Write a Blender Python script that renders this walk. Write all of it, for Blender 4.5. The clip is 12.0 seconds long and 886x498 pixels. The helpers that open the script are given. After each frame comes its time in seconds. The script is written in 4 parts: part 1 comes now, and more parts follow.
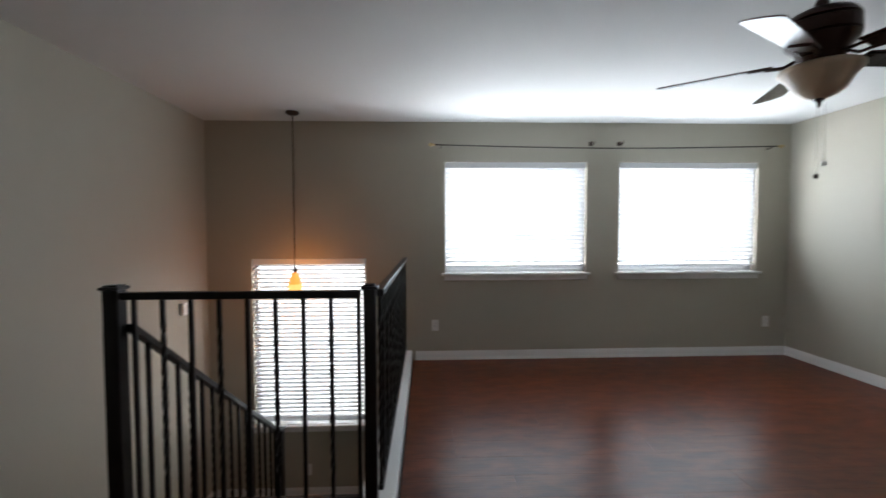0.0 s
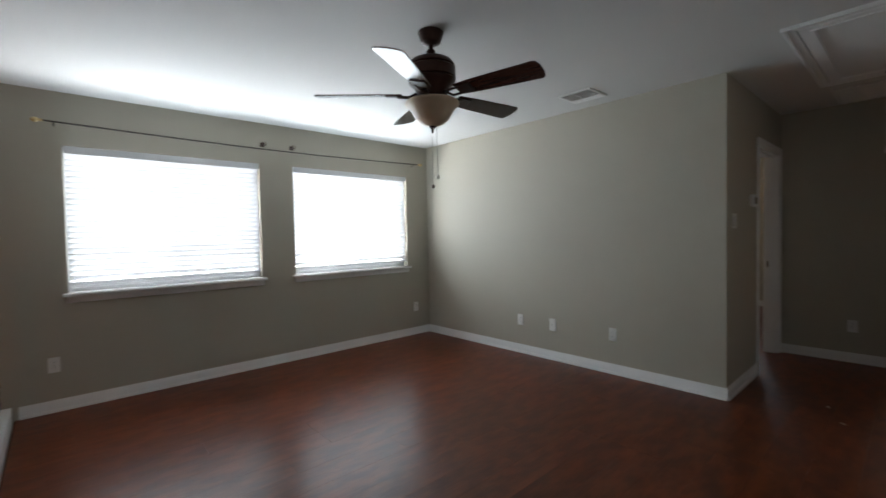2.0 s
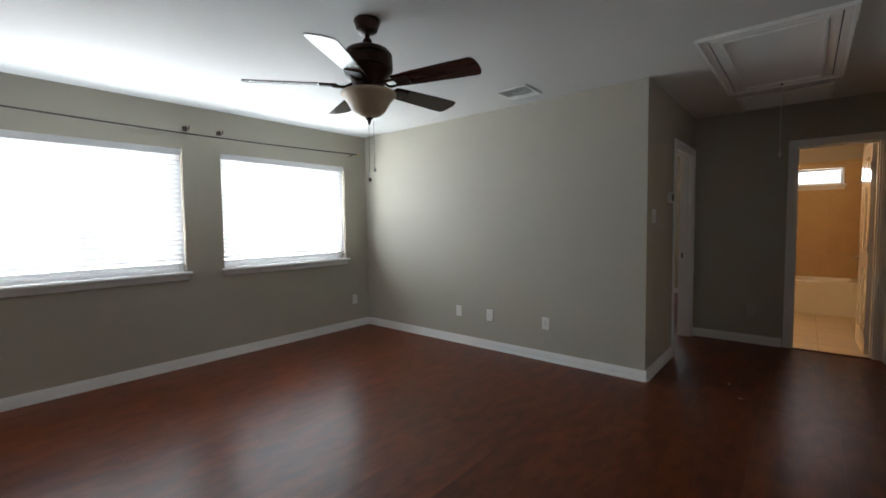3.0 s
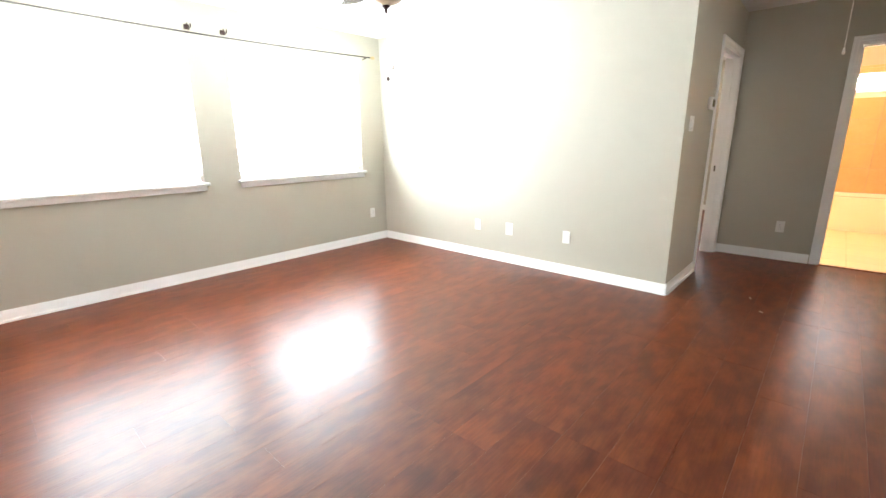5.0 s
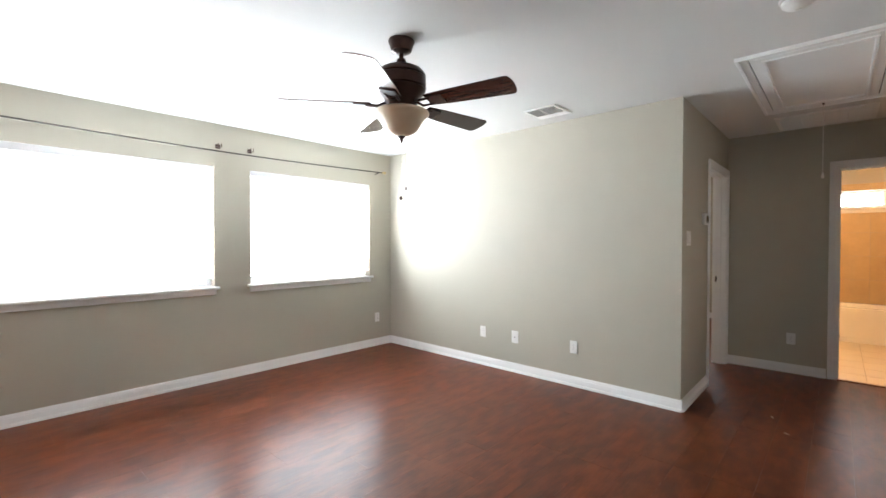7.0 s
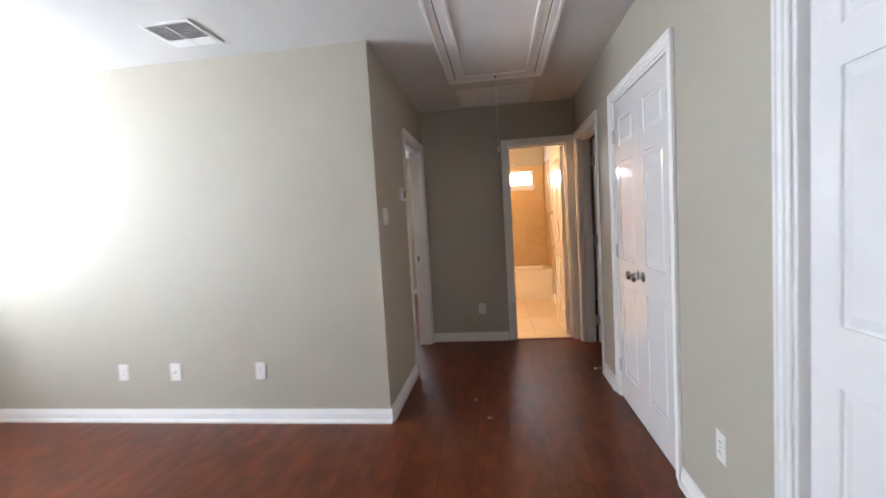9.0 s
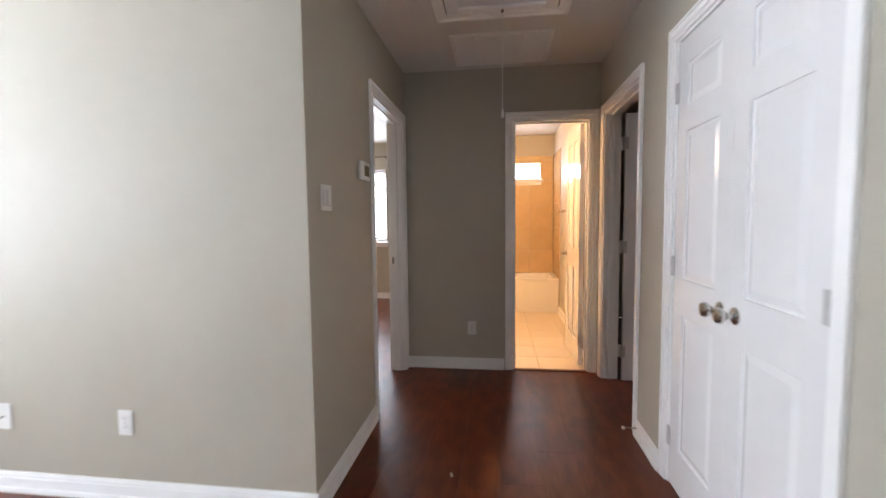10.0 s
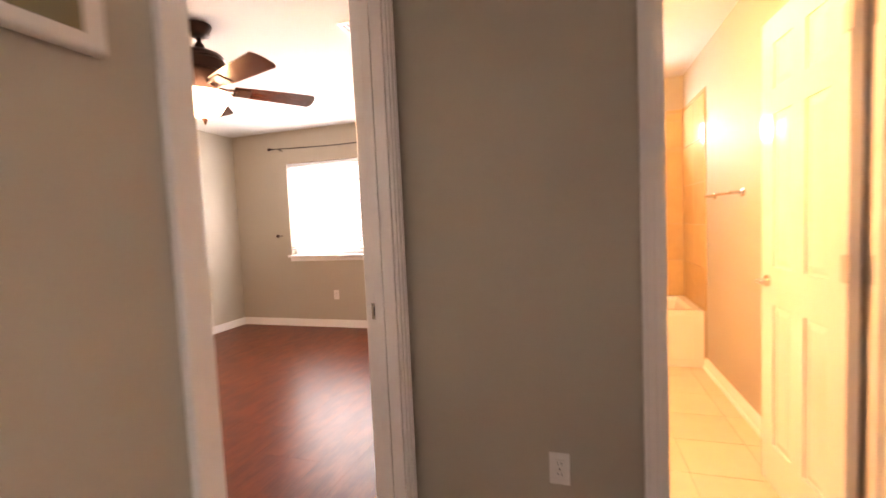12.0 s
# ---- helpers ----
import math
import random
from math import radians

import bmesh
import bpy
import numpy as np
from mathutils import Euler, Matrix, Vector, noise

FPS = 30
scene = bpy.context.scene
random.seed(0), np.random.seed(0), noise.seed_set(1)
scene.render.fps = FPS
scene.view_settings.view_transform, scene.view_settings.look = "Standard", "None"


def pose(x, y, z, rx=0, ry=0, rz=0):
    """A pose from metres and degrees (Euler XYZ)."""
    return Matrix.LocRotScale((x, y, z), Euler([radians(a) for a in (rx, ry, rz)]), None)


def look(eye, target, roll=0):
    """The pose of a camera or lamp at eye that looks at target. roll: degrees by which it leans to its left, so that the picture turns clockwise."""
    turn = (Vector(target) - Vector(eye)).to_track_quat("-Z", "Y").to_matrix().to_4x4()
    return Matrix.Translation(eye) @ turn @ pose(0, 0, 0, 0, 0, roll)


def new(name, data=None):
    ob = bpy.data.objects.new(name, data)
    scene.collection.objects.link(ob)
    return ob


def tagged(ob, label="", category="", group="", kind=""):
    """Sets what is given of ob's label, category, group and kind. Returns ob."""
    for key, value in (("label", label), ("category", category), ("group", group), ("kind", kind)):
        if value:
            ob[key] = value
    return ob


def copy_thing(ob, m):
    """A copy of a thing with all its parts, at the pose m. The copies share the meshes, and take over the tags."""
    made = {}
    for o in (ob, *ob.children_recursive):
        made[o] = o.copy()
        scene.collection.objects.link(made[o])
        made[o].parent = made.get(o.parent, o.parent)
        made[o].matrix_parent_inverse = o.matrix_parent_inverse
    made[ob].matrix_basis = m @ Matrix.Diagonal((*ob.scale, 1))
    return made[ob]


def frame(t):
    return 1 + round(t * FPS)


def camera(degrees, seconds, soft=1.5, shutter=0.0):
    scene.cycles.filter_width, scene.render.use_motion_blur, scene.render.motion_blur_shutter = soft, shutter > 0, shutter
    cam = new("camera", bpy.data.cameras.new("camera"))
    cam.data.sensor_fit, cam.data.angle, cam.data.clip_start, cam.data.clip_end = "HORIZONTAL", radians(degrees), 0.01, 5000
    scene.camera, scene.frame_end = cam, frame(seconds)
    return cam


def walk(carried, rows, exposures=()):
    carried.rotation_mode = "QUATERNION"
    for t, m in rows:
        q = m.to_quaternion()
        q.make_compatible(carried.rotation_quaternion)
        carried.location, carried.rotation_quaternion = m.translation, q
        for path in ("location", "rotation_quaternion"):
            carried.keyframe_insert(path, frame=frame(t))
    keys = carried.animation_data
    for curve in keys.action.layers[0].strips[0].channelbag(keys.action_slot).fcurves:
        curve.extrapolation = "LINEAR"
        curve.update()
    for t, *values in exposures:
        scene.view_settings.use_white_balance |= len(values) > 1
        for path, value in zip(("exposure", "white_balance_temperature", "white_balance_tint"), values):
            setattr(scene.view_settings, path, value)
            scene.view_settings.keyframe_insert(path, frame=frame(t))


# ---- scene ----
cam = camera(91.7, 12.0, shutter=0.5)
PATH = [
    (0, (0.146, -0.086, 1.329), (0.224, 1.911, 1.249), -0.2),
    (0.5, (0.2, -0.081, 1.337), (0.591, 1.879, 1.262), -0.6),
    (1, (0.206, -0.047, 1.319), (0.998, 1.788, 1.246), -1.0),
    (1.5, (0.261, -0.073, 1.304), (1.393, 1.574, 1.246), -1.2),
    (2, (0.273, -0.081, 1.296), (1.612, 1.403, 1.229), -1.2),
    (2.5, (0.29, -0.089, 1.324), (1.774, 1.25, 1.233), -1.0),
    (3, (0.293, -0.097, 1.319), (1.818, 1.192, 1.201), -0.8),
    (3.5, (0.311, -0.079, 1.247), (1.791, 1.206, 0.852), 0.5),
    (5.5, (0.317, -0.013, 1.285), (1.748, 1.293, 0.789), -0.8),
    (6, (0.304, -0.012, 1.324), (1.777, 1.34, 1.278), 0.0),
    (6.5, (0.277, -0.027, 1.307), (1.739, 1.338, 1.3), 0.3),
    (7, (0.285, -0.012, 1.328), (1.756, 1.342, 1.294), 0.0),
    (7.5, (0.314, -0.009, 1.331), (1.937, 1.157, 1.245), -1.7),
    (7.7, (0.36, -0.013, 1.355), (2.072, 1.007, 1.188), -2.7),
    (9.3, (1.625, 0.139, 1.283), (3.612, 0.346, 1.189), -2.9),
    (9.5, (1.83, 0.133, 1.271), (3.816, 0.353, 1.193), -2.3),
    (10, (2.326, 0.111, 1.254), (4.304, 0.369, 1.115), -0.6),
    (10.5, (2.868, 0.18, 1.284), (4.857, 0.335, 1.141), -2.3),
    (11, (3.399, 0.161, 1.265), (5.376, 0.443, 1.144), -1.3),
    (11.5, (3.859, 0.168, 1.239), (5.802, 0.629, 1.175), -1.1),
    (12, (4.351, 0.253, 1.234), (6.254, 0.853, 1.109), -2.6),
]
EXPOSURES = [(0, -1.05, 6200, 13), (1.5, -1.15, 6250, 12), (3, -1.0, 6400, 12), (3.7, -0.68, 6400, 13), (5.3, 1.9, 6500, 11), (5.7, 1.9, 6500, 11), (6.0, 1.65, 6500, 11), (6.3, 1.1, 6500, 13), (7.1, 0.6, 6450, 14), (7.5, 0.33, 6400, 14),
             (9.3, 0.80, 6200, 18), (10, 0.92, 6250, 18), (10.6, 1.2, 6600, 22), (11.2, 1.47, 7600, 29), (12, 1.47, 8300, 35)]
walk(cam, [(t, look(eye, target, roll)) for t, eye, target, roll in PATH], EXPOSURES)

# ---- plan, in metres ----
H = 2.45            # ceiling
LX, RX = -2.07, 4.0  # stair wall, east wall of the loft
WY = 4.35           # window wall
SY = -0.68          # south wall of loft and hall
CY = 0.885          # north wall of the hall
EX = 5.87           # end wall of the hall
BX, BY = 8.97, 4.52  # bedroom's far walls
TX = 8.78           # bathroom's tiled back wall
LAND, LOW = -1.42, -2.84
GX, GY = -1.17, 1.85  # stair handrail line, guard rail line

# ---- world and lights ----
world = bpy.data.worlds.new("sky")
scene.world = world
world.use_nodes = True
wn = world.node_tree.nodes
sky = wn.new("ShaderNodeTexSky")
sky.sky_type = 'NISHITA'
sky.sun_disc = False
sky.sun_elevation, sky.sun_rotation = radians(50), radians(200)
wn["Background"].inputs[1].default_value = 0.12
world.node_tree.links.new(sky.outputs[0], wn["Background"].inputs[0])
sun = new("sun", bpy.data.lights.new("sun", "SUN"))
sun.data.energy, sun.data.angle, sun.data.color = 2.0, radians(0.5), (1, 0.95, 0.88)
sun.matrix_world = look((0, -10, 14), (0, 0, 0))


def area(name, w, h, watts, colour, m, spread=180):
    ob = new(name, bpy.data.lights.new(name, "AREA"))
    ob.data.shape, ob.data.size, ob.data.size_y = "RECTANGLE", w, h
    ob.data.energy, ob.data.color = watts, colour
    ob.data.spread = radians(spread)
    ob.matrix_world = m
    return ob


def bulb(name, watts, colour, radius, place):
    ob = new(name, bpy.data.lights.new(name, "POINT"))
    ob.data.energy, ob.data.color, ob.data.shadow_soft_size = watts, colour, radius
    ob.location = place
    return ob


WIN = [(0.34, 1.82, 0.90, 2.045), (2.16, 3.655, 0.90, 2.045), (-1.63, -0.47, -0.66, 1.06)]
DAY = (0.81, 0.94, 1.0)
# daylight comes through the tilted slats in bands that lean towards the ceiling
for (a, b, c, d), watts in zip(WIN, (48, 48, 3)):
    for k in range(3):
        y, z, h = WY - 0.075, c + (d - c) * (k + 0.5) / 3, (d - c) / 3
        area("window_daylight", b - a, h, watts / 3, DAY, look(((a + b) / 2, y, z), ((a + b) / 2, y - 1, z + 0.42)))
area("window_daylight", 1.85, 1.15, 27, DAY, look((BX - 0.002, 2.8, 1.47), (0, 2.8, 1.47)))
area("window_daylight", 1.04, 0.24, 9, DAY, look((TX + 0.16, 0.03, 1.93), (0, 0.03, 1.93)))
bulb("pendant_glow", 10, (1.0, 0.34, 0.07), 0.03, (-1.095, 4.02, 0.84))
for k in range(3):
    bulb("vanity_glow", 15, (1.0, 0.51, 0.18), 0.12, (6.35 + 0.2 * k, 0.72, 1.98))
bulb("bedroom_fan_glow", 26, (1.0, 0.55, 0.22), 0.06, (6.42, 2.35, 1.90))


# ---- materials ----
def shader(name, colour, rough=0.5, metal=0.0, dark=0.85, scale=3.0, fine=60.0, bump=0.0, depth=0.001, stretch=(1, 1, 1), coat=0.0, random_tone=0.0):
    """Paint, metal or wood: two scales of noise in tone and roughness, with fine relief."""
    m = bpy.data.materials.new(name)
    m.use_nodes = True
    nt = m.node_tree
    nd, ln = nt.nodes, nt.links
    p = nd["Principled BSDF"]
    p.inputs["Metallic"].default_value = metal
    p.inputs["Coat Weight"].default_value = coat
    p.inputs["Coat Roughness"].default_value = 0.12
    tc = nd.new("ShaderNodeTexCoord")
    mp = nd.new("ShaderNodeMapping")
    mp.inputs["Scale"].default_value = stretch
    info = nd.new("ShaderNodeObjectInfo")
    shift = nd.new("ShaderNodeVectorMath")
    shift.operation = "MULTIPLY_ADD"
    ln.new(info.outputs["Random"], shift.inputs[0])
    shift.inputs[1].default_value = (17, 31, 11) if random_tone else (0, 0, 0)
    ln.new(tc.outputs["Object"], shift.inputs[2])
    ln.new(shift.outputs[0], mp.inputs[0])
    big, small = nd.new("ShaderNodeTexNoise"), nd.new("ShaderNodeTexNoise")
    big.inputs["Scale"].default_value, big.inputs["Detail"].default_value = scale, 4
    small.inputs["Scale"].default_value, small.inputs["Detail"].default_value = fine, 3
    for n in (big, small):
        ln.new(mp.outputs[0], n.inputs["Vector"])
    mix = nd.new("ShaderNodeMath")
    mix.operation = "MULTIPLY_ADD"
    ln.new(small.outputs[0], mix.inputs[0])
    mix.inputs[1].default_value = 0.4
    ln.new(big.outputs[0], mix.inputs[2])
    ramp = nd.new("ShaderNodeValToRGB")
    ramp.color_ramp.elements[0].position, ramp.color_ramp.elements[1].position = 0.45, 0.95
    ramp.color_ramp.elements[0].color = (*[c * dark for c in colour], 1)
    ramp.color_ramp.elements[1].color = (*colour, 1)
    ln.new(mix.outputs[0], ramp.inputs[0])
    out = ramp.outputs[0]
    if random_tone:
        hsv = nd.new("ShaderNodeHueSaturation")
        tone = nd.new("ShaderNodeMapRange")
        tone.inputs["To Min"].default_value, tone.inputs["To Max"].default_value = 1 - random_tone, 1 + random_tone
        ln.new(info.outputs["Random"], tone.inputs[0])
        ln.new(tone.outputs[0], hsv.inputs["Value"])
        ln.new(out, hsv.inputs["Color"])
        out = hsv.outputs[0]
    ln.new(out, p.inputs["Base Color"])
    rr = nd.new("ShaderNodeMapRange")
    rr.inputs["To Min"].default_value, rr.inputs["To Max"].default_value = rough * 0.85, min(1, rough * 1.15)
    ln.new(big.outputs[0], rr.inputs[0])
    ln.new(rr.outputs[0], p.inputs["Roughness"])
    if bump:
        b = nd.new("ShaderNodeBump")
        b.inputs["Strength"].default_value, b.inputs["Distance"].default_value = bump, depth
        ln.new(small.outputs[0], b.inputs["Height"])
        ln.new(b.outputs[0], p.inputs["Normal"])
    return m


def glowing(name, colour, strength):
    m = bpy.data.materials.new(name)
    m.use_nodes = True
    p = m.node_tree.nodes["Principled BSDF"]
    p.inputs["Base Color"].default_value = (*colour, 1)
    p.inputs["Roughness"].default_value = 0.3
    p.inputs["Emission Color"].default_value = (*colour, 1)
    p.inputs["Emission Strength"].default_value = strength
    return m


def mixed(name, kind, colour, share):
    """A diffuse sheet that also lets light through, by that share."""
    m = bpy.data.materials.new(name)
    m.use_nodes = True
    nt = m.node_tree
    p = nt.nodes["Principled BSDF"]
    p.inputs["Base Color"].default_value = (*colour, 1)
    p.inputs["Roughness"].default_value = 0.45
    mx = nt.nodes.new("ShaderNodeMixShader")
    mx.inputs[0].default_value = share
    t = nt.nodes.new(kind)
    t.inputs["Color"].default_value = (*colour, 1) if kind.endswith("Translucent") else (1, 1, 1, 1)
    nt.links.new(p.outputs[0], mx.inputs[1])
    nt.links.new(t.outputs[0], mx.inputs[2])
    nt.links.new(mx.outputs[0], nt.nodes["Material Output"].inputs[0])
    return m


def wood_floor():
    """Reddish brown scraped laminate: mottled tone, long grain, slight ripples, satin."""
    m = bpy.data.materials.new("floor_wood")
    m.use_nodes = True
    nt = m.node_tree
    nd, ln = nt.nodes, nt.links
    p = nd["Principled BSDF"]
    geo, info = nd.new("ShaderNodeNewGeometry"), nd.new("ShaderNodeObjectInfo")
    shift = nd.new("ShaderNodeVectorMath")
    shift.operation = "MULTIPLY_ADD"
    ln.new(info.outputs["Random"], shift.inputs[0])
    shift.inputs[1].default_value = (3.1, 5.3, 0)
    ln.new(geo.outputs["Position"], shift.inputs[2])

    def noise_at(stretch, scale, detail):
        mp, n = nd.new("ShaderNodeMapping"), nd.new("ShaderNodeTexNoise")
        mp.inputs["Scale"].default_value = stretch
        n.inputs["Scale"].default_value, n.inputs["Detail"].default_value = scale, detail
        ln.new(shift.outputs[0], mp.inputs[0])
        ln.new(mp.outputs[0], n.inputs["Vector"])
        return n.outputs[0]

    def span(value, lo, hi, a, b):
        n = nd.new("ShaderNodeMapRange")
        n.interpolation_type = "SMOOTHSTEP"
        for k, v in zip(("From Min", "From Max", "To Min", "To Max"), (lo, hi, a, b)):
            n.inputs[k].default_value = v
        ln.new(value, n.inputs["Value"])
        return n.outputs[0]

    def blend(kind, fac, a, b):
        n = nd.new("ShaderNodeMixRGB")
        n.blend_type = kind
        for socket, v in zip(n.inputs, (fac, a, b)):
            if isinstance(v, (tuple, float)):
                socket.default_value = v
            else:
                ln.new(v, socket)
        return n.outputs[0]
    mottle, grain = noise_at((1, 2.2, 1), 5.5, 4), noise_at((1.5, 20, 1), 5, 3)
    tone = blend("MIX", span(mottle, 0.30, 0.72, 0.0, 1.0), (0.076, 0.017, 0.008, 1), (0.146, 0.035, 0.012, 1))
    tone = blend("MULTIPLY", 0.4, tone, span(grain, 0.25, 0.75, 0.6, 1.2))
    tone = blend("MULTIPLY", 1.0, tone, span(info.outputs["Random"], 0.0, 1.0, 0.93, 1.07))
    ln.new(tone, p.inputs["Base Color"])
    p.inputs["Specular IOR Level"].default_value = 0.22
    ln.new(span(grain, 0.2, 0.8, 0.29, 0.35), p.inputs["Roughness"])
    b = nd.new("ShaderNodeBump")
    b.inputs["Strength"].default_value, b.inputs["Distance"].default_value = 0.34, 0.002
    ln.new(noise_at((0.6, 13, 1), 6, 2), b.inputs["Height"])
    ln.new(b.outputs[0], p.inputs["Normal"])
    return m


PAINT = shader("greige_wall_paint", (0.440, 0.408, 0.335), 0.62, dark=0.95, scale=1.3, fine=140, bump=0.25, depth=0.0012)
CEIL = shader("ceiling_paint", (0.66, 0.65, 0.63), 0.8, dark=0.96, scale=1.0, fine=110, bump=0.4, depth=0.002)
TRIM = shader("white_trim_enamel", (0.84, 0.84, 0.83), 0.35, dark=0.96, scale=4, fine=40)
DOORW = shader("white_door_enamel", (0.82, 0.82, 0.82), 0.08, dark=0.97, scale=3, fine=14, stretch=(3, 3, 0.6), coat=0.5)
PLATE = shader("white_plastic", (0.78, 0.77, 0.74), 0.35, dark=0.96)
SLOT = shader("dark_slot", (0.03, 0.03, 0.03), 0.6)
IRON = shader("black_iron", (0.018, 0.016, 0.015), 0.34, 0.6, dark=0.7, scale=8, fine=90, bump=0.15)
BRONZE = shader("oil_rubbed_bronze", (0.050, 0.022, 0.016), 0.36, 0.55, dark=0.7, scale=9)
CHROME = shader("satin_nickel", (0.62, 0.60, 0.57), 0.18, 1.0, dark=0.9)
BLADE = shader("walnut_fan_blade", (0.075, 0.027, 0.019), 0.23, dark=0.55, scale=5, fine=30, stretch=(1, 9, 1))
GLASS_BOWL = shader("frosted_alabaster_glass", (0.72, 0.58, 0.42), 0.35, dark=0.86, scale=9, fine=22)
SCREENG = shader("lcd_screen", (0.26, 0.24, 0.15), 0.15, dark=0.9)
FOIL = shader("curtain_rod_metal", (0.035, 0.028, 0.02), 0.40, 0.5)
BRASS = shader("brass_finial", (0.55, 0.42, 0.22), 0.3, 0.9)
TILE = shader("tan_ceramic_wall_tile", (0.60, 0.44, 0.24), 0.16, dark=0.88, scale=5, fine=25, random_tone=0.05)
FTILE = shader("cream_floor_tile", (0.70, 0.60, 0.45), 0.36, dark=0.92, scale=4, fine=20, bump=0.05, random_tone=0.04)
GROUT = shader("grout", (0.50, 0.42, 0.31), 0.85, fine=200, bump=0.2)
TUBW = shader("white_tub_enamel", (0.82, 0.80, 0.76), 0.12, dark=0.98)
SUB = shader("dark_underlay", (0.03, 0.012, 0.008), 0.7)
VINYL = shader("white_vinyl_frame", (0.80, 0.81, 0.82), 0.35, dark=0.97)
HINGE = shader("dull_grey_metal", (0.50, 0.50, 0.50), 0.45, 0.2)
CORD = shader("white_cord", (0.75, 0.73, 0.68), 0.7)
DARKC = shader("attic_gap_shadow", (0.10, 0.085, 0.07), 0.8)
LINT = shader("paper_scrap", (0.7, 0.66, 0.58), 0.8)
SLAT = mixed("white_blind_slat", "ShaderNodeBsdfTranslucent", (0.83, 0.84, 0.85), 0.45)
SLAT_STAIR = mixed("white_wood_blind_slat", "ShaderNodeBsdfTranslucent", (0.78, 0.79, 0.80), 0.10)
MESHS = mixed("insect_screen_mesh", "ShaderNodeBsdfTransparent", (0.12, 0.12, 0.12), 0.90)
GLASS = mixed("window_glass", "ShaderNodeBsdfTransparent", (0.9, 0.93, 0.93), 0.93)
AMBER = glowing("lit_amber_glass", (1.0, 0.36, 0.06), 2.6)
AMBER_LOW = glowing("lit_amber_glass_core", (1.0, 0.50, 0.13), 3.2)
BULBM = glowing("lit_bulb", (1.0, 0.72, 0.40), 26.0)
BOWL_LIT = glowing("lit_frosted_bowl", (1.0, 0.78, 0.50), 9.0)
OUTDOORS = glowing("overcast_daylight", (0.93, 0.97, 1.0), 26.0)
# glow turned down on purpose, so the stair slats don't wash out
OUTDOORS_STAIR = glowing("dimmed_stair_backdrop", (0.93, 0.97, 1.0), 2.4)
OUTDOORS_E = glowing("bright_overcast_daylight", (0.93, 0.97, 1.0), 9.0)
WOODF = wood_floor()


# ---- builders ----
def box(bm, x0, y0, z0, x1, y1, z1, m=None):
    """A box between two corners, turned by m."""
    vs = [bm.verts.new((x, y, z)) for z in (z0, z1) for x, y in ((x0, y0), (x1, y0), (x1, y1), (x0, y1))]
    for q in ((3, 2, 1, 0), (4, 5, 6, 7), (0, 1, 5, 4), (1, 2, 6, 5), (2, 3, 7, 6), (3, 0, 4, 7)):
        bm.faces.new([vs[i] for i in q])
    if m is not None:
        bmesh.ops.transform(bm, matrix=m, verts=vs)
    return vs


def boxed(*args, bevel=0.0, seg=2):
    bm = bmesh.new()
    box(bm, *args)
    if bevel:
        bmesh.ops.bevel(bm, geom=bm.edges[:], offset=bevel, segments=seg, affect='EDGES', profile=0.5)
    return bm


def lathe(profile, n=32, bm=None, m=None):
    """Turned shape from (radius, height) pairs round z."""
    bm = bm or bmesh.new()
    rings = [[bm.verts.new((r * math.cos(2 * math.pi * i / n), r * math.sin(2 * math.pi * i / n), z)) for i in range(n)] for r, z in profile]
    for a, b in zip(rings, rings[1:]):
        for i in range(n):
            bm.faces.new((a[i], a[(i + 1) % n], b[(i + 1) % n], b[i]))
    bm.faces.new(rings[0][::-1])
    bm.faces.new(rings[-1])
    vs = [v for r in rings for v in r]
    if m is not None:
        bmesh.ops.transform(bm, matrix=m, verts=vs)
    return bm


def tube(points, r, n=8, bm=None):
    """A rod bent through the points, in one skin."""
    bm = bm or bmesh.new()
    ps = [Vector(p) for p in points]
    rings = []
    for k, p in enumerate(ps):
        way = (ps[min(k + 1, len(ps) - 1)] - ps[max(k - 1, 0)]).normalized()
        m = Matrix.Translation(p) @ way.to_track_quat("Z", "Y").to_matrix().to_4x4()
        rings.append([bm.verts.new(m @ Vector((r * math.cos(2 * math.pi * i / n), r * math.sin(2 * math.pi * i / n), 0))) for i in range(n)])
    for a, b in zip(rings, rings[1:]):
        for i in range(n):
            bm.faces.new((a[i], a[(i + 1) % n], b[(i + 1) % n], b[i]))
    bm.faces.new(rings[0][::-1])
    bm.faces.new(rings[-1])
    return bm


def mesh(name, bm, material, smooth=False):
    me = bpy.data.meshes.new(name)
    bmesh.ops.recalc_face_normals(bm, faces=bm.faces[:])
    bm.to_mesh(me)
    bm.free()
    me.materials.append(material)
    if smooth:
        me.polygons.foreach_set("use_smooth", [True] * len(me.polygons))
        me.set_sharp_from_angle(angle=radians(40))
    return me


def part(name, bm, material, parent=None, label="", smooth=False, m=None):
    ob = new(name, mesh(name, bm, material, smooth))
    ob.parent = parent
    if m is not None:
        ob.matrix_basis = m
    if label:
        tagged(ob, label)
    return ob


def thing(name, label, category, m=None, group="", kind=""):
    ob = new(name)
    ob.empty_display_size = 0.1
    if m is not None:
        ob.matrix_basis = m
    return tagged(ob, label, category, group, kind)


def structure(name, bm, material, label, category, m=None):
    return tagged(part(name, bm, material, m=m), label, category, kind="structure")


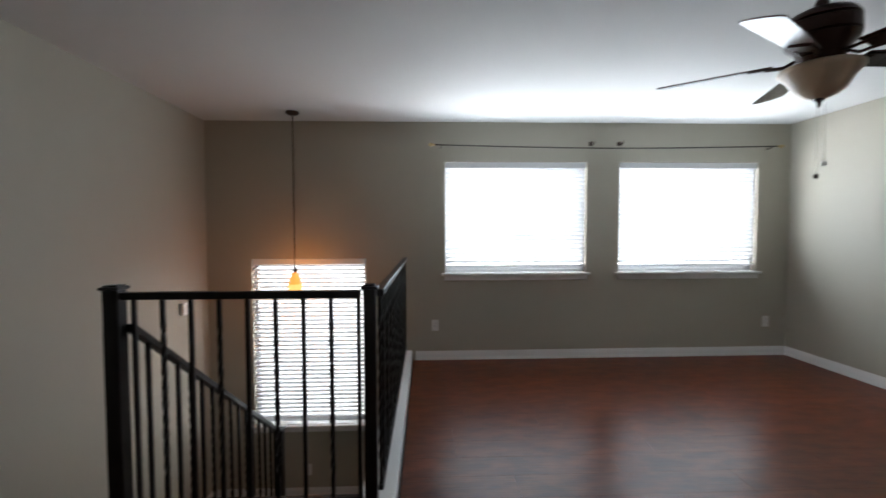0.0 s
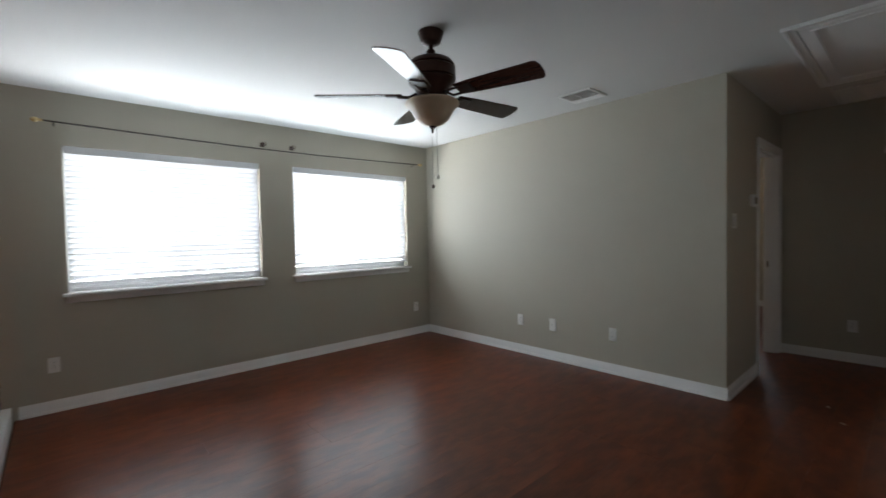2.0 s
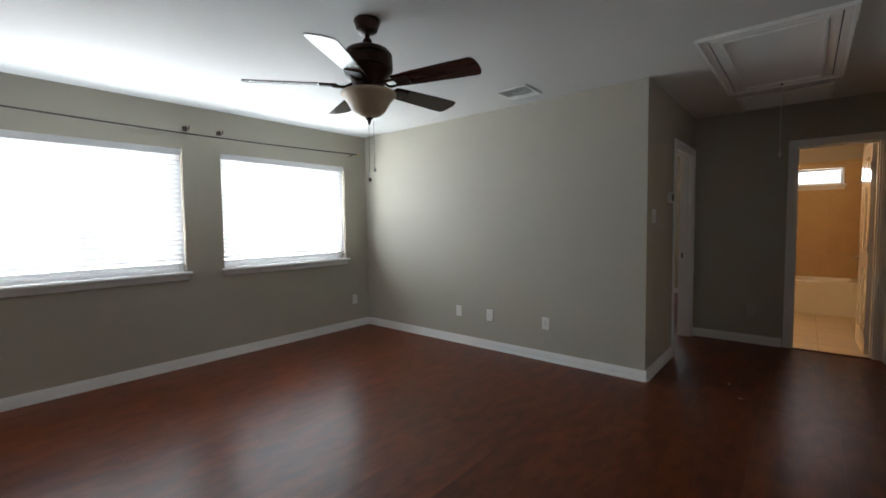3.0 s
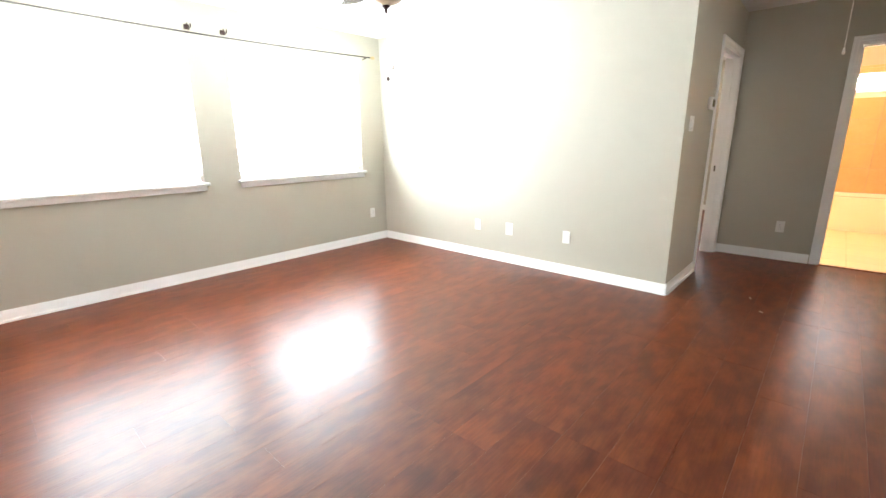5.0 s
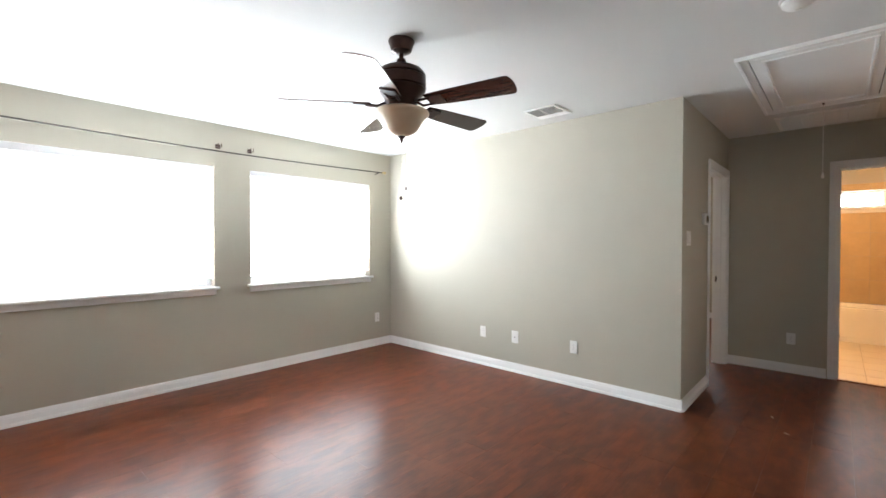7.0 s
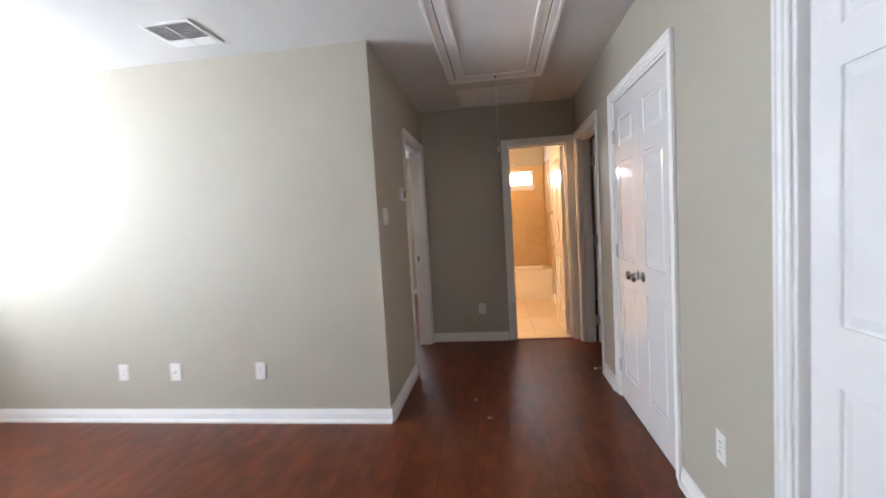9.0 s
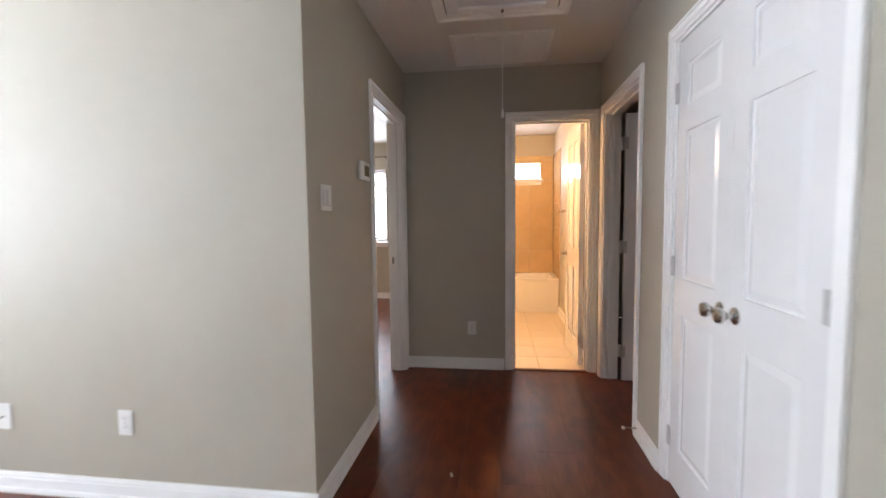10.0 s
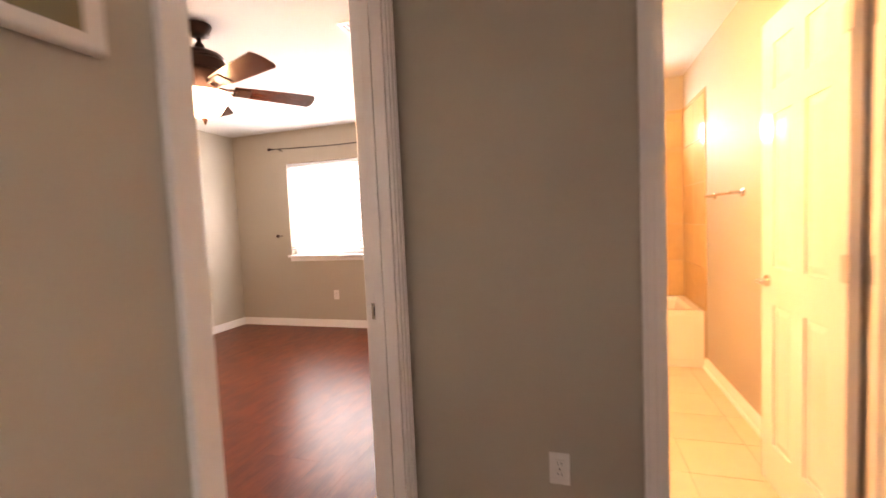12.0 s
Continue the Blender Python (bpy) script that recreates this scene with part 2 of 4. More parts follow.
def wall(name, axis, a0, a1, p0, p1, z0, z1, holes=(), label="greige painted wall with fine orange-peel texture"):
    """A wall from a0 to a1 along an axis, p0 to p1 thick, with holes (a, b, low, high) through it."""
    bm = bmesh.new()
    cuts = sorted({a0, a1, *[h[0] for h in holes], *[h[1] for h in holes]})
    for a, b in zip(cuts, cuts[1:]):
        spans, low = [], z0
        for h in sorted([h for h in holes if h[0] <= a and b <= h[1]], key=lambda h: h[2]):
            if h[2] > low:
                spans.append((low, h[2]))
            low = h[3]
        if low < z1:
            spans.append((low, z1))
        for lo, hi in spans:
            if axis == "x":
                box(bm, a, p0, lo, b, p1, hi)
            else:
                box(bm, p0, a, lo, p1, b, hi)
    return structure(name, bm, PAINT, label, "wall")


def baseboard(name, axis, a0, a1, p, side, z=0.0):
    """A skirting board along a wall face at p, proud on that side, with a stepped top."""
    bm = bmesh.new()
    for t, lo, hi in ((0.026, 0, 0.012), (0.022, 0.012, 0.020), (0.014, 0.020, 0.066), (0.010, 0.066, 0.080), (0.006, 0.080, 0.090)):
        q0, q1 = sorted((p + 0.0005 * side, p + t * side))
        if axis == "x":
            box(bm, a0, q0, z + lo, a1, q1, z + hi)
        else:
            box(bm, q0, a0, z + lo, q1, a1, z + hi)
    return structure(name, bm, TRIM, "white painted wooden baseboard with stepped top edge", "baseboard")


# ---- shell ----
DB = (4.94, 5.775, 0, 2.04)       # bedroom door
DR = (4.915, 5.755, 0, 2.04)      # south room door
DC = (3.44, 4.425, 0, 2.04)       # closet
D0 = (1.88, 2.62, 0, 2.04)        # door beside the closet
DT = (-0.612, 0.005, 0, 2.04)     # bathroom door
WB = (1.87, 3.72, 0.90, 2.045)     # bedroom window
WT = (-0.49, 0.55, 1.81, 2.05)    # bathroom window
wall("wall_north", "x", LX - 0.15, RX + 0.12, WY, WY + 0.15, LOW - 0.1, H, WIN)
wall("wall_west", "y", SY - 0.12, WY, LX - 0.15, LX, LOW - 0.1, H)
wall("wall_east", "y", CY + 0.115, WY, RX, RX + 0.12, 0, H)
wall("wall_hall_north", "x", RX, BX + 0.15, CY, CY + 0.115, 0, H, [DB])
wall("wall_hall_end", "y", SY, CY, EX, EX + 0.115, 0, H, [DT])
wall("wall_south", "x", LX, TX, SY - 0.12, SY, 0, H, [D0, DC, DR])
wall("wall_bedroom_east", "y", CY + 0.115, BY, BX, BX + 0.15, 0, H, [WB])
wall("wall_bedroom_north", "x", RX + 0.12, BX + 0.15, BY, BY + 0.15, 0, H)
wall("wall_bedroom_west", "y", WY, BY, RX, RX + 0.12, 0, H)
wall("wall_bathroom_end", "y", SY - 0.12, CY, TX, TX + 0.12, 0, H, [WT])
wall("wall_room_south", "x", 2.9, 8.0, -3.5, -3.4, 0, H)
wall("wall_room_west", "y", -3.4, SY - 0.12, 4.6, 4.7, 0, H)
wall("wall_room_east", "y", -3.4, SY - 0.12, 7.9, 8.0, 0, H)
wall("wall_closet_back", "x", 2.9, 4.6, -1.5, -1.4, 0, H)
wall("wall_stair_south", "x", LX, 0.0, GY - 0.16, GY - 0.04, LOW - 0.1, -0.22)
wall("wall_stair_east", "y", GY - 0.04, WY, -0.12, 0.0, LOW - 0.1, -0.22)
structure("ceiling", boxed(LX - 0.15, -3.5, H, BX + 0.15, BY + 0.15, H + 0.12), CEIL, "white textured flat ceiling", "ceiling")
structure("floor_room_south", boxed(4.6, -3.4, -0.2, 7.9, SY - 0.12, -0.001), WOODF, "dark reddish laminate floor in unlit room", "floor")
structure("floor_lower", boxed(LX, GY - 0.04, LOW - 0.1, -0.12, WY, LOW), WOODF, "dark wooden floor at the foot of the stairs", "floor")

structure("backdrop_north", boxed(0.15, WY + 0.7, -4, RX + 2, WY + 0.72, 5), OUTDOORS, "plain bright overcast daylight outside the windows", "backdrop")
# added dimmer stretch of backdrop; nothing outside is built to shade it
structure("backdrop_stair", boxed(LX - 2, WY + 0.7, -4, 0.15, WY + 0.72, 5), OUTDOORS_STAIR, "plain glowing backdrop, dimmed behind the stair window", "backdrop")
structure("backdrop_east", boxed(BX + 1.6, -3, -4, BX + 1.62, 7, 5), OUTDOORS_E, "plain bright daylight outside the bedroom", "backdrop")

base_runs = [("x", 0.03, RX, WY, -1, 0), ("y", CY - 0.014, WY - 0.014, RX, -1, 0), ("x", RX, DB[0] - 0.062, CY, -1, 0),
             ("y", 0.067, CY, EX, -1, 0), ("x", DC[1] + 0.062, DR[0] - 0.062, SY, 1, 0), ("x", D0[1] + 0.062, DC[0] - 0.062, SY, 1, 0),
             ("x", LX, D0[0] - 0.062, SY, 1, 0), ("y", SY + 0.014, GY - 0.1, LX, 1, 0), ("x", LX, -0.12, WY, -1, LAND),
             ("y", 3.7, WY - 0.014, LX, 1, LAND), ("y", CY + 0.13, BY - 0.014, BX, -1, 0), ("x", RX + 0.12, BX, BY, -1, 0),
             ("x", EX + 0.72, 8.1, SY, 1, 0)]
for axis, a, b, p, side, z in base_runs:
    baseboard("baseboard", axis, a, b, p, side, z)


# ---- doors ----
def raised_panel(w, h, t):
    """A raised field with sloping sides, both faces, centred, in the xz plane."""
    bm = bmesh.new()
    for s in (-1, 1):
        rings = []
        for inset, y in ((0, t / 2 - 0.007), (0.010, t / 2 - 0.008), (0.036, t / 2 - 0.002), (0.042, t / 2 - 0.002)):
            rings.append([bm.verts.new((x * (w / 2 - inset), s * y, z * (h / 2 - inset))) for x, z in ((-1, -1), (1, -1), (1, 1), (-1, 1))])
        for a, b in zip(rings, rings[1:]):
            for i in range(4):
                bm.faces.new((a[i], a[(i + 1) % 4], b[(i + 1) % 4], b[i]))
        bm.faces.new(rings[-1])
    return bm


def leaf(parent, w, h, cols, m, knob_x, knob_sides, lever=False, hinge_x=None, hinge_side=-1):
    """A panelled door leaf; x runs from 0 to w, front is -y."""
    t, stile, mid = 0.035, 0.095 if cols == 1 else 0.105, 0.10
    rows = ((0.20, 0.82), (0.98, 1.62), (1.72, h - 0.11))
    pw = (w - 2 * stile - (cols - 1) * mid) / cols
    bm = bmesh.new()
    for x in [0, w - stile] + [stile + pw + k * (pw + mid) for k in range(cols - 1)]:
        box(bm, x, -t / 2, 0.008, x + (stile if x in (0, w - stile) else mid), t / 2, h)
    zs = [0.008] + [z for r in rows for z in r] + [h]
    for lo, hi in zip(zs[::2], zs[1::2]):
        for c in range(cols):
            x = stile + c * (pw + mid)
            box(bm, x, -t / 2, lo, x + pw, t / 2, hi)
    lf = part("leaf", bm, DOORW, parent, "white panelled door leaf in glossy paint", m=m)
    for lo, hi in rows:
        for c in range(cols):
            x = stile + c * (pw + mid) + pw / 2
            part("panel", raised_panel(pw, hi - lo, t), DOORW, lf, m=pose(x, 0, (lo + hi) / 2))
    for s in knob_sides:
        turn = pose(knob_x, s * t / 2, 0.915, -90 * s, 0, 0)
        if lever:
            b = lathe([(0.026, 0), (0.026, 0.006), (0.010, 0.010), (0.010, 0.045)], 20)
            tube([(0, 0, 0.042), (0.10 * (1 if knob_x < w / 2 else -1), 0, 0.045)], 0.009, 10, b)
            part("lever_handle", b, CHROME, lf, "satin nickel lever handle", True, turn)
        else:
            b = lathe([(0.030, 0), (0.030, 0.004), (0.022, 0.009), (0.011, 0.014), (0.011, 0.030), (0.020, 0.036), (0.027, 0.046), (0.028, 0.054), (0.024, 0.063), (0.012, 0.068)], 24)
            part("knob", b, CHROME, lf, "round polished nickel knob", True, turn)
    if hinge_x is not None:
        for z in (0.23, 1.03, 1.80):
            b = lathe([(0.006, -0.045), (0.006, 0.045)], 10)
            box(b, -0.02, 0.002, -0.044, 0.02, 0.0045, 0.044)
            part("hinge", b, HINGE, lf, m=pose(hinge_x, hinge_side * (t / 2 + 0.004), z))
    return lf


def casing(parent, hole, axis, faces, p0, p1):
    """Jamb lining, stops and moulded casing round an opening, on the given wall faces."""
    a, b, _, top = hole

    def put(name, a0, a1, q0, q1, z0, z1, mat=TRIM):
        bm = bmesh.new()
        box(bm, *((a0, q0, z0, a1, q1, z1) if axis == "x" else (q0, a0, z0, q1, a1, z1)))
        bmesh.ops.bevel(bm, geom=bm.edges[:], offset=0.002, segments=1, affect='EDGES')
        return part(name, bm, mat, parent)
    put("jamb", a, a + 0.018, p0, p1, 0, top - 0.018)
    put("jamb", b - 0.018, b, p0, p1, 0, top - 0.018)
    put("head_jamb", a, b, p0, p1, top - 0.018, top)
    mid = (p0 + p1) / 2
    put("door_stop", a + 0.018, a + 0.029, mid - 0.015, mid + 0.02, 0, top - 0.03)
    put("door_stop", b - 0.029, b - 0.018, mid - 0.015, mid + 0.02, 0, top - 0.03)
    put("door_stop", a + 0.018, b - 0.018, mid - 0.015, mid + 0.02, top - 0.03, top - 0.018)
    for face, s in faces:
        for w0, w1, t in ((0.0, 0.020, 0.011), (0.020, 0.046, 0.015), (0.046, 0.060, 0.019)):
            q0, q1 = sorted((face, face + s * t))
            put("casing_side", a - w1 + 0.005, a - w0 + 0.005, q0, q1, 0, top + w0 - 0.005)
            put("casing_side", b + w0 - 0.005, b + w1 - 0.005, q0, q1, 0, top + w0 - 0.005)
            put("casing_head", a - w1 + 0.005, b + w1 - 0.005, q0, q1, top + w0 - 0.005, top + w1 - 0.005)


d1 = thing("door_1", "white double closet door with raised panels, closed", "door", kind="structure")
casing(d1, DC, "x", [(SY, 1)], SY - 0.12, SY)
half = (DC[1] - DC[0] - 0.036) / 2 - 0.002
# the hall side of these leaves is their back
leaf(d1, half, 2.015, 1, pose(DC[0] + 0.019, SY - 0.022, 0), half - 0.05, (1,), hinge_x=0.0, hinge_side=1)
leaf(d1, half, 2.015, 1, pose(DC[1] - 0.019 - half, SY - 0.022, 0), 0.05, (1,), hinge_x=half, hinge_side=1)
d2 = thing("door_2", "white panelled bathroom door standing open against the wall", "door", kind="structure")
casing(d2, DT, "y", [(EX, -1), (EX + 0.115, 1)], EX, EX + 0.115)
leaf(d2, 0.60, 2.015, 2, pose(EX + 0.135, DT[0] + 0.045, 0, 0, 0, 2), 0.54, (1,), True, hinge_x=0.0, hinge_side=1)
for z in (0.23, 1.03, 1.80):
    part("hinge_plate", boxed(EX + 0.07, DT[0] + 0.018, z - 0.045, EX + 0.112, DT[0] + 0.0205, z + 0.045), HINGE, d2)
d3 = thing("door_3", "white panelled door standing open into a dark room", "door", kind="structure")
casing(d3, DR, "x", [(SY, 1)], SY - 0.12, SY)
leaf(d3, 0.79, 2.015, 2, pose(DR[1] - 0.045, SY - 0.14, 0, 0, 0, -92), 0.72, (-1,), hinge_x=0.0, hinge_side=-1)
for z in (0.23, 1.03, 1.80):
    part("hinge_plate", boxed(DR[1] - 0.06, SY - 0.135, z - 0.045, DR[1] - 0.02, SY - 0.118, z + 0.045), PLATE, d3)
d4 = thing("door_4", "white cased doorway opening into a daylit bedroom", "door frame", kind="structure")
casing(d4, DB, "x", [(CY, -1), (CY + 0.115, 1)], CY, CY + 0.115)
strike = part("strike_plate", boxed(DB[1] - 0.0205, CY + 0.060, 0.89, DB[1] - 0.0175, CY + 0.095, 0.95, bevel=0.001), CHROME, d4, "small nickel strike plate")
part("latch_hole", boxed(DB[1] - 0.0215, CY + 0.070, 0.905, DB[1] - 0.0206, CY + 0.086, 0.935), SLOT, strike)
d5 = thing("door_5", "white closed door in a white casing", "door", kind="structure")
casing(d5, D0, "x", [(SY, 1)], SY - 0.12, SY)
leaf(d5, D0[1] - D0[0] - 0.04, 2.015, 2, pose(D0[0] + 0.02, SY - 0.05, 0), 0.06, (1,))
stop = thing("door_stop", "small metal spring door stop on the baseboard", "door stop", pose(DR[0] - 0.09, SY + 0.014, 0.05))
part("spring", tube([(0, 0, 0), (0, 0.065, 0)], 0.006, 10), CHROME, stop)
part("tip", tube([(0, 0.065, 0), (0, 0.08, 0)], 0.009, 10), PLATE, stop, "white rubber tip")


# ---- windows and blinds ----
def window(name, hole, axis, face, out, label, screen=True, slider=True):
    """A vinyl window set in a wall, with stool and apron; face is the room side, out its outward sign."""
    a, b, c, d = hole
    w = thing(name, label, "window", kind="structure")

    def put(nm, a0, a1, q0, q1, z0, z1, mat, parent=w, bevel=0.003):
        q0, q1 = sorted((face + out * q0, face + out * q1))
        bm = boxed(*((a0, q0, z0, a1, q1, z1) if axis == "x" else (q0, a0, z0, q1, a1, z1)), bevel=bevel, seg=1)
        return part(nm, bm, mat, parent)
    f = 0.035
    put("window_frame", a, a + f, 0.085, 0.14, c, d, VINYL)
    put("window_frame", b - f, b, 0.085, 0.14, c, d, VINYL)
    put("window_frame", a + f, b - f, 0.085, 0.14, d - f, d, VINYL)
    put("window_frame", a + f, b - f, 0.085, 0.14, c, c + f, VINYL)
    if slider:
        put("sash_rail", a + f, b - f, 0.092, 0.128, c + f, c + f + 0.045, VINYL)
    mid = (a + b) / 2
    if slider:
        put("meeting_rail", mid - 0.012, mid + 0.012, 0.10, 0.13, c + f, d - f, VINYL)
        spans = ((a + f, mid - 0.02), (mid + 0.02, b - f))
    else:
        spans = ((a + f, b - f),)
    for s0, s1 in spans:
        g = put("pane", s0, s1, 0.110, 0.114, c + f, d - f, GLASS, bevel=0)
        g.visible_shadow = False
    if screen:
        put("insect_screen", mid + 0.02, b - f, 0.122, 0.1235, c + f, d - f, MESHS, bevel=0)
    put("window_sill", a - 0.035, b + 0.035, -0.045, 0.0, c - 0.026, c, TRIM, bevel=0.006)
    put("sill_board", a + 0.001, b - 0.001, 0.0, 0.085, c - 0.02, c + 0.002, TRIM)
    put("apron", a - 0.012, b + 0.012, -0.016, -0.0005, c - 0.075, c - 0.026, TRIM)
    return w


def blind(hole, axis, face, out, label, drop, angle, grp="window blinds", mat=SLAT):
    """A slatted blind inside an opening, hanging down to drop."""
    a, b, c, d = hole
    a, b = a + 0.008, b - 0.008
    w = b - a
    m = pose((a + b) / 2, face + out * 0.035, d) if axis == "x" else pose(face + out * 0.035, (a + b) / 2, d, 0, 0, 90)
    bl = thing("window_blind", label, "blind", m, grp)
    part("valance", boxed(-w / 2, -0.034, -0.062, w / 2, -0.026, -0.002, bevel=0.003), VINYL, bl, "white valance strip")
    part("headrail", boxed(-w / 2, -0.024, -0.045, w / 2, 0.024, -0.004), SLAT, bl)
    bm = bmesh.new()
    n = 5
    rows = [[bm.verts.new((x, (j / n - 0.5) * 0.05, 0.004 * (1 - (2 * j / n - 1) ** 2) + k)) for j in range(n + 1)] for x in (-w / 2, w / 2) for k in (0, 0.0028)]
    for j in range(n):
        bm.faces.new((rows[0][j], rows[0][j + 1], rows[2][j + 1], rows[2][j]))
        bm.faces.new((rows[1][j], rows[3][j], rows[3][j + 1], rows[1][j + 1]))
    for r0, r1 in ((0, 1), (2, 3)):
        for j in range(n):
            bm.faces.new((rows[r0][j], rows[r1][j], rows[r1][j + 1], rows[r0][j + 1]))
    bm.faces.new((rows[0][0], rows[2][0], rows[3][0], rows[1][0]))
    bm.faces.new((rows[0][n], rows[1][n], rows[3][n], rows[2][n]))
    me = mesh("slat", bm, mat)
    z = -0.075
    rng = random.Random(int(a * 100))
    while z > drop - d + 0.05:
        ob = new("slat", me)
        ob.parent = bl
        ob.matrix_basis = pose(0, 0, z, angle + rng.uniform(-1.5, 1.5), 0, 0)
        z -= 0.0435
    part("bottom_rail", boxed(-w / 2, -0.025, drop - d, w / 2, 0.025, drop - d + 0.022, bevel=0.004), SLAT, bl, "white bottom rail")
    for x in (-w * 0.38, 0, w * 0.38):
        part("ladder_cord", tube([(x, -0.027, -0.05), (x, -0.027, drop - d + 0.02)], 0.0012, 5), CORD, bl)
    return bl


for k, hole in enumerate(WIN[:2]):
    window("window_%d" % (k + 1), hole, "x", WY, 1, "white vinyl sliding window with painted sill, daylit")
    blind(hole, "x", WY, 1, "white slatted horizontal blind lowered over a bright window", 0.962, -57)
window("window_3", WIN[2], "x", WY, 1, "tall white vinyl window above the stair landing", False, False)
blind(WIN[2], "x", WY, 1, "tall white slatted blind lowered over the stair window", -0.60, 9, mat=SLAT_STAIR)
window("window_4", WB, "y", BX, 1, "white vinyl bedroom window with painted sill", False)
blind(WB, "y", BX, 1, "white slatted blind lowered over the bedroom window", 0.96, 30)
window("window_5", WT, "y", TX, 1, "small high bathroom window above the tub", False, False)


# ---- stairs and railings ----
stairs = thing("staircase", "dark wooden stairs with white risers down to a landing", "stairs", kind="structure")
for k in range(7):
    y0, z0 = GY - 0.04 + 0.25 * k, -0.1775 * (k + 1)
    part("tread", boxed(LX, y0 - 0.02, z0 - 0.03, GX + 0.06, y0 + 0.25, z0, bevel=0.006), WOODF, stairs)
    part("riser", boxed(LX, y0 - 0.012, z0, GX + 0.05, y0, z0 + 0.1475), TRIM, stairs)
    part("tread", boxed(GX + 0.08, y0, LOW + 0.1775 * k + 0.0, -0.125, y0 + 0.27, LOW + 0.1775 * (k + 1), bevel=0.004), WOODF, stairs)
landing = boxed(LX, GY - 0.04 + 1.75, LAND - 0.2, -0.125, WY, LAND)
part("landing", landing, WOODF, stairs)
sb = bmesh.new()
ys = [GY - 0.04, GY + 1.75]
vs = [sb.verts.new((x, y, z)) for x in (GX - 0.02, GX + 0.05) for y, z in ((ys[0], 0.06), (ys[1], -1.22), (ys[1], -1.52), (ys[0], -0.26))]
sb.faces.new(vs[:4])
sb.faces.new(vs[4:][::-1])
for i in range(4):
    sb.faces.new((vs[i], vs[(i + 1) % 4], vs[4 + (i + 1) % 4], vs[4 + i]))
part("stringer", sb, TRIM, stairs, "white painted stair stringer")


def newel(parent, x, y, z0, z1, w=0.075):
    n = part("newel_post", boxed(x - w / 2, y - w / 2, z0, x + w / 2, y + w / 2, z1, bevel=0.004), IRON, parent, "square black newel post")
    cb = boxed(x - w / 2 - 0.009, y - w / 2 - 0.009, z1, x + w / 2 + 0.009, y + w / 2 + 0.009, z1 + 0.014, bevel=0.003)
    box(cb, x - w / 2 + 0.004, y - w / 2 + 0.004, z1 + 0.014, x + w / 2 - 0.004, y + w / 2 - 0.004, z1 + 0.022)
    part("cap", cb, IRON, n)
    return n


def baluster_mesh(length, twisted):
    """A square iron bar, plain or with a twisted middle."""
    bm = bmesh.new()
    n = 44 if twisted else 1
    rings = []
    for i in range(n + 1):
        f = i / n
        a = 0.0
        if twisted:
            a = math.pi * 5 * min(1, max(0, (f - 0.12) / 0.76))
        rings.append([bm.verts.new((0.0120 * math.cos(a + q * math.pi / 2 + math.pi / 4), 0.0120 * math.sin(a + q * math.pi / 2 + math.pi / 4), f * length)) for q in range(4)])
    for r0, r1 in zip(rings, rings[1:]):
        for q in range(4):
            bm.faces.new((r0[q], r0[(q + 1) % 4], r1[(q + 1) % 4], r1[q]))
    bm.faces.new(rings[0][::-1])
    bm.faces.new(rings[-1])
    return mesh("baluster", bm, IRON)


guard = thing("guard_railing", "black wrought iron guard railing with twisted balusters", "railing")
SX = -0.07
newel(guard, GX - 0.055, GY, 0, 1.080, 0.066)
newel(guard, SX - 0.038, GY, 0, 1.075, 0.055)
part("top_rail", boxed(GX - 0.02, GY - 0.021, 1.035, SX - 0.08, GY + 0.021, 1.068, bevel=0.005), IRON, guard)
part("bottom_rail", boxed(GX - 0.02, GY - 0.012, 0.10, SX - 0.08, GY + 0.012, 0.125), IRON, guard)
part("side_top_rail", boxed(SX - 0.021, GY + 0.035, 1.035, SX + 0.021, WY - 0.002, 1.068, bevel=0.005), IRON, guard)
part("side_bottom_rail", boxed(SX - 0.012, GY + 0.035, 0.125, SX + 0.012, WY - 0.002, 0.148), IRON, guard)
plain, twist = baluster_mesh(0.93, False), baluster_mesh(0.93, True)
for k in range(9):
    b = new("baluster", twist if k % 2 else plain)
    b.parent = guard
    b.matrix_basis = pose(GX + 0.028 + 0.1228 * k, GY, 0.115)
for k in range(21):
    b = new("baluster", plain if k % 2 else twist)
    b.parent = guard
    b.matrix_basis = pose(SX, GY + 0.055 + 0.12 * k, 0.125)
structure("curb_trim", boxed(-0.165, GY - 0.03, -0.21, -0.004, WY - 0.001, 0.098, bevel=0.003), TRIM, "white painted curb under the iron railing", "curb")
structure("floor_edge_trim", boxed(LX, GY - 0.05, -0.22, -0.17, GY - 0.04, 0.004), TRIM, "white painted edge of the stairwell floor", "trim")

hand = thing("stair_handrail", "black iron stair railing sloping down to the landing", "railing")
newel(hand, GX, 3.72, LAND, -0.43)
p0, p1 = Vector((GX, GY + 0.02, 0.905)), Vector((GX, 3.69, -0.42))
slope = (p1.z - p0.z) / (p1.y - p0.y)
for nm, off, hw, hh in (("handrail", 0, 0.021, 0.018), ("lower_rail", -0.80, 0.012, 0.012)):
    bm = bmesh.new()
    vs = [bm.verts.new((GX + sx * hw, p.y, p.z + off + sz * hh)) for p in (p0, p1) for sx, sz in ((-1, -1), (1, -1), (1, 1), (-1, 1))]
    bm.faces.new(vs[:4])
    bm.faces.new(vs[4:][::-1])
    for i in range(4):
        bm.faces.new((vs[i], vs[(i + 1) % 4], vs[4 + (i + 1) % 4], vs[4 + i]))
    part(nm, bm, IRON, hand)
plain2, twist2 = baluster_mesh(0.80, False), baluster_mesh(0.80, True)
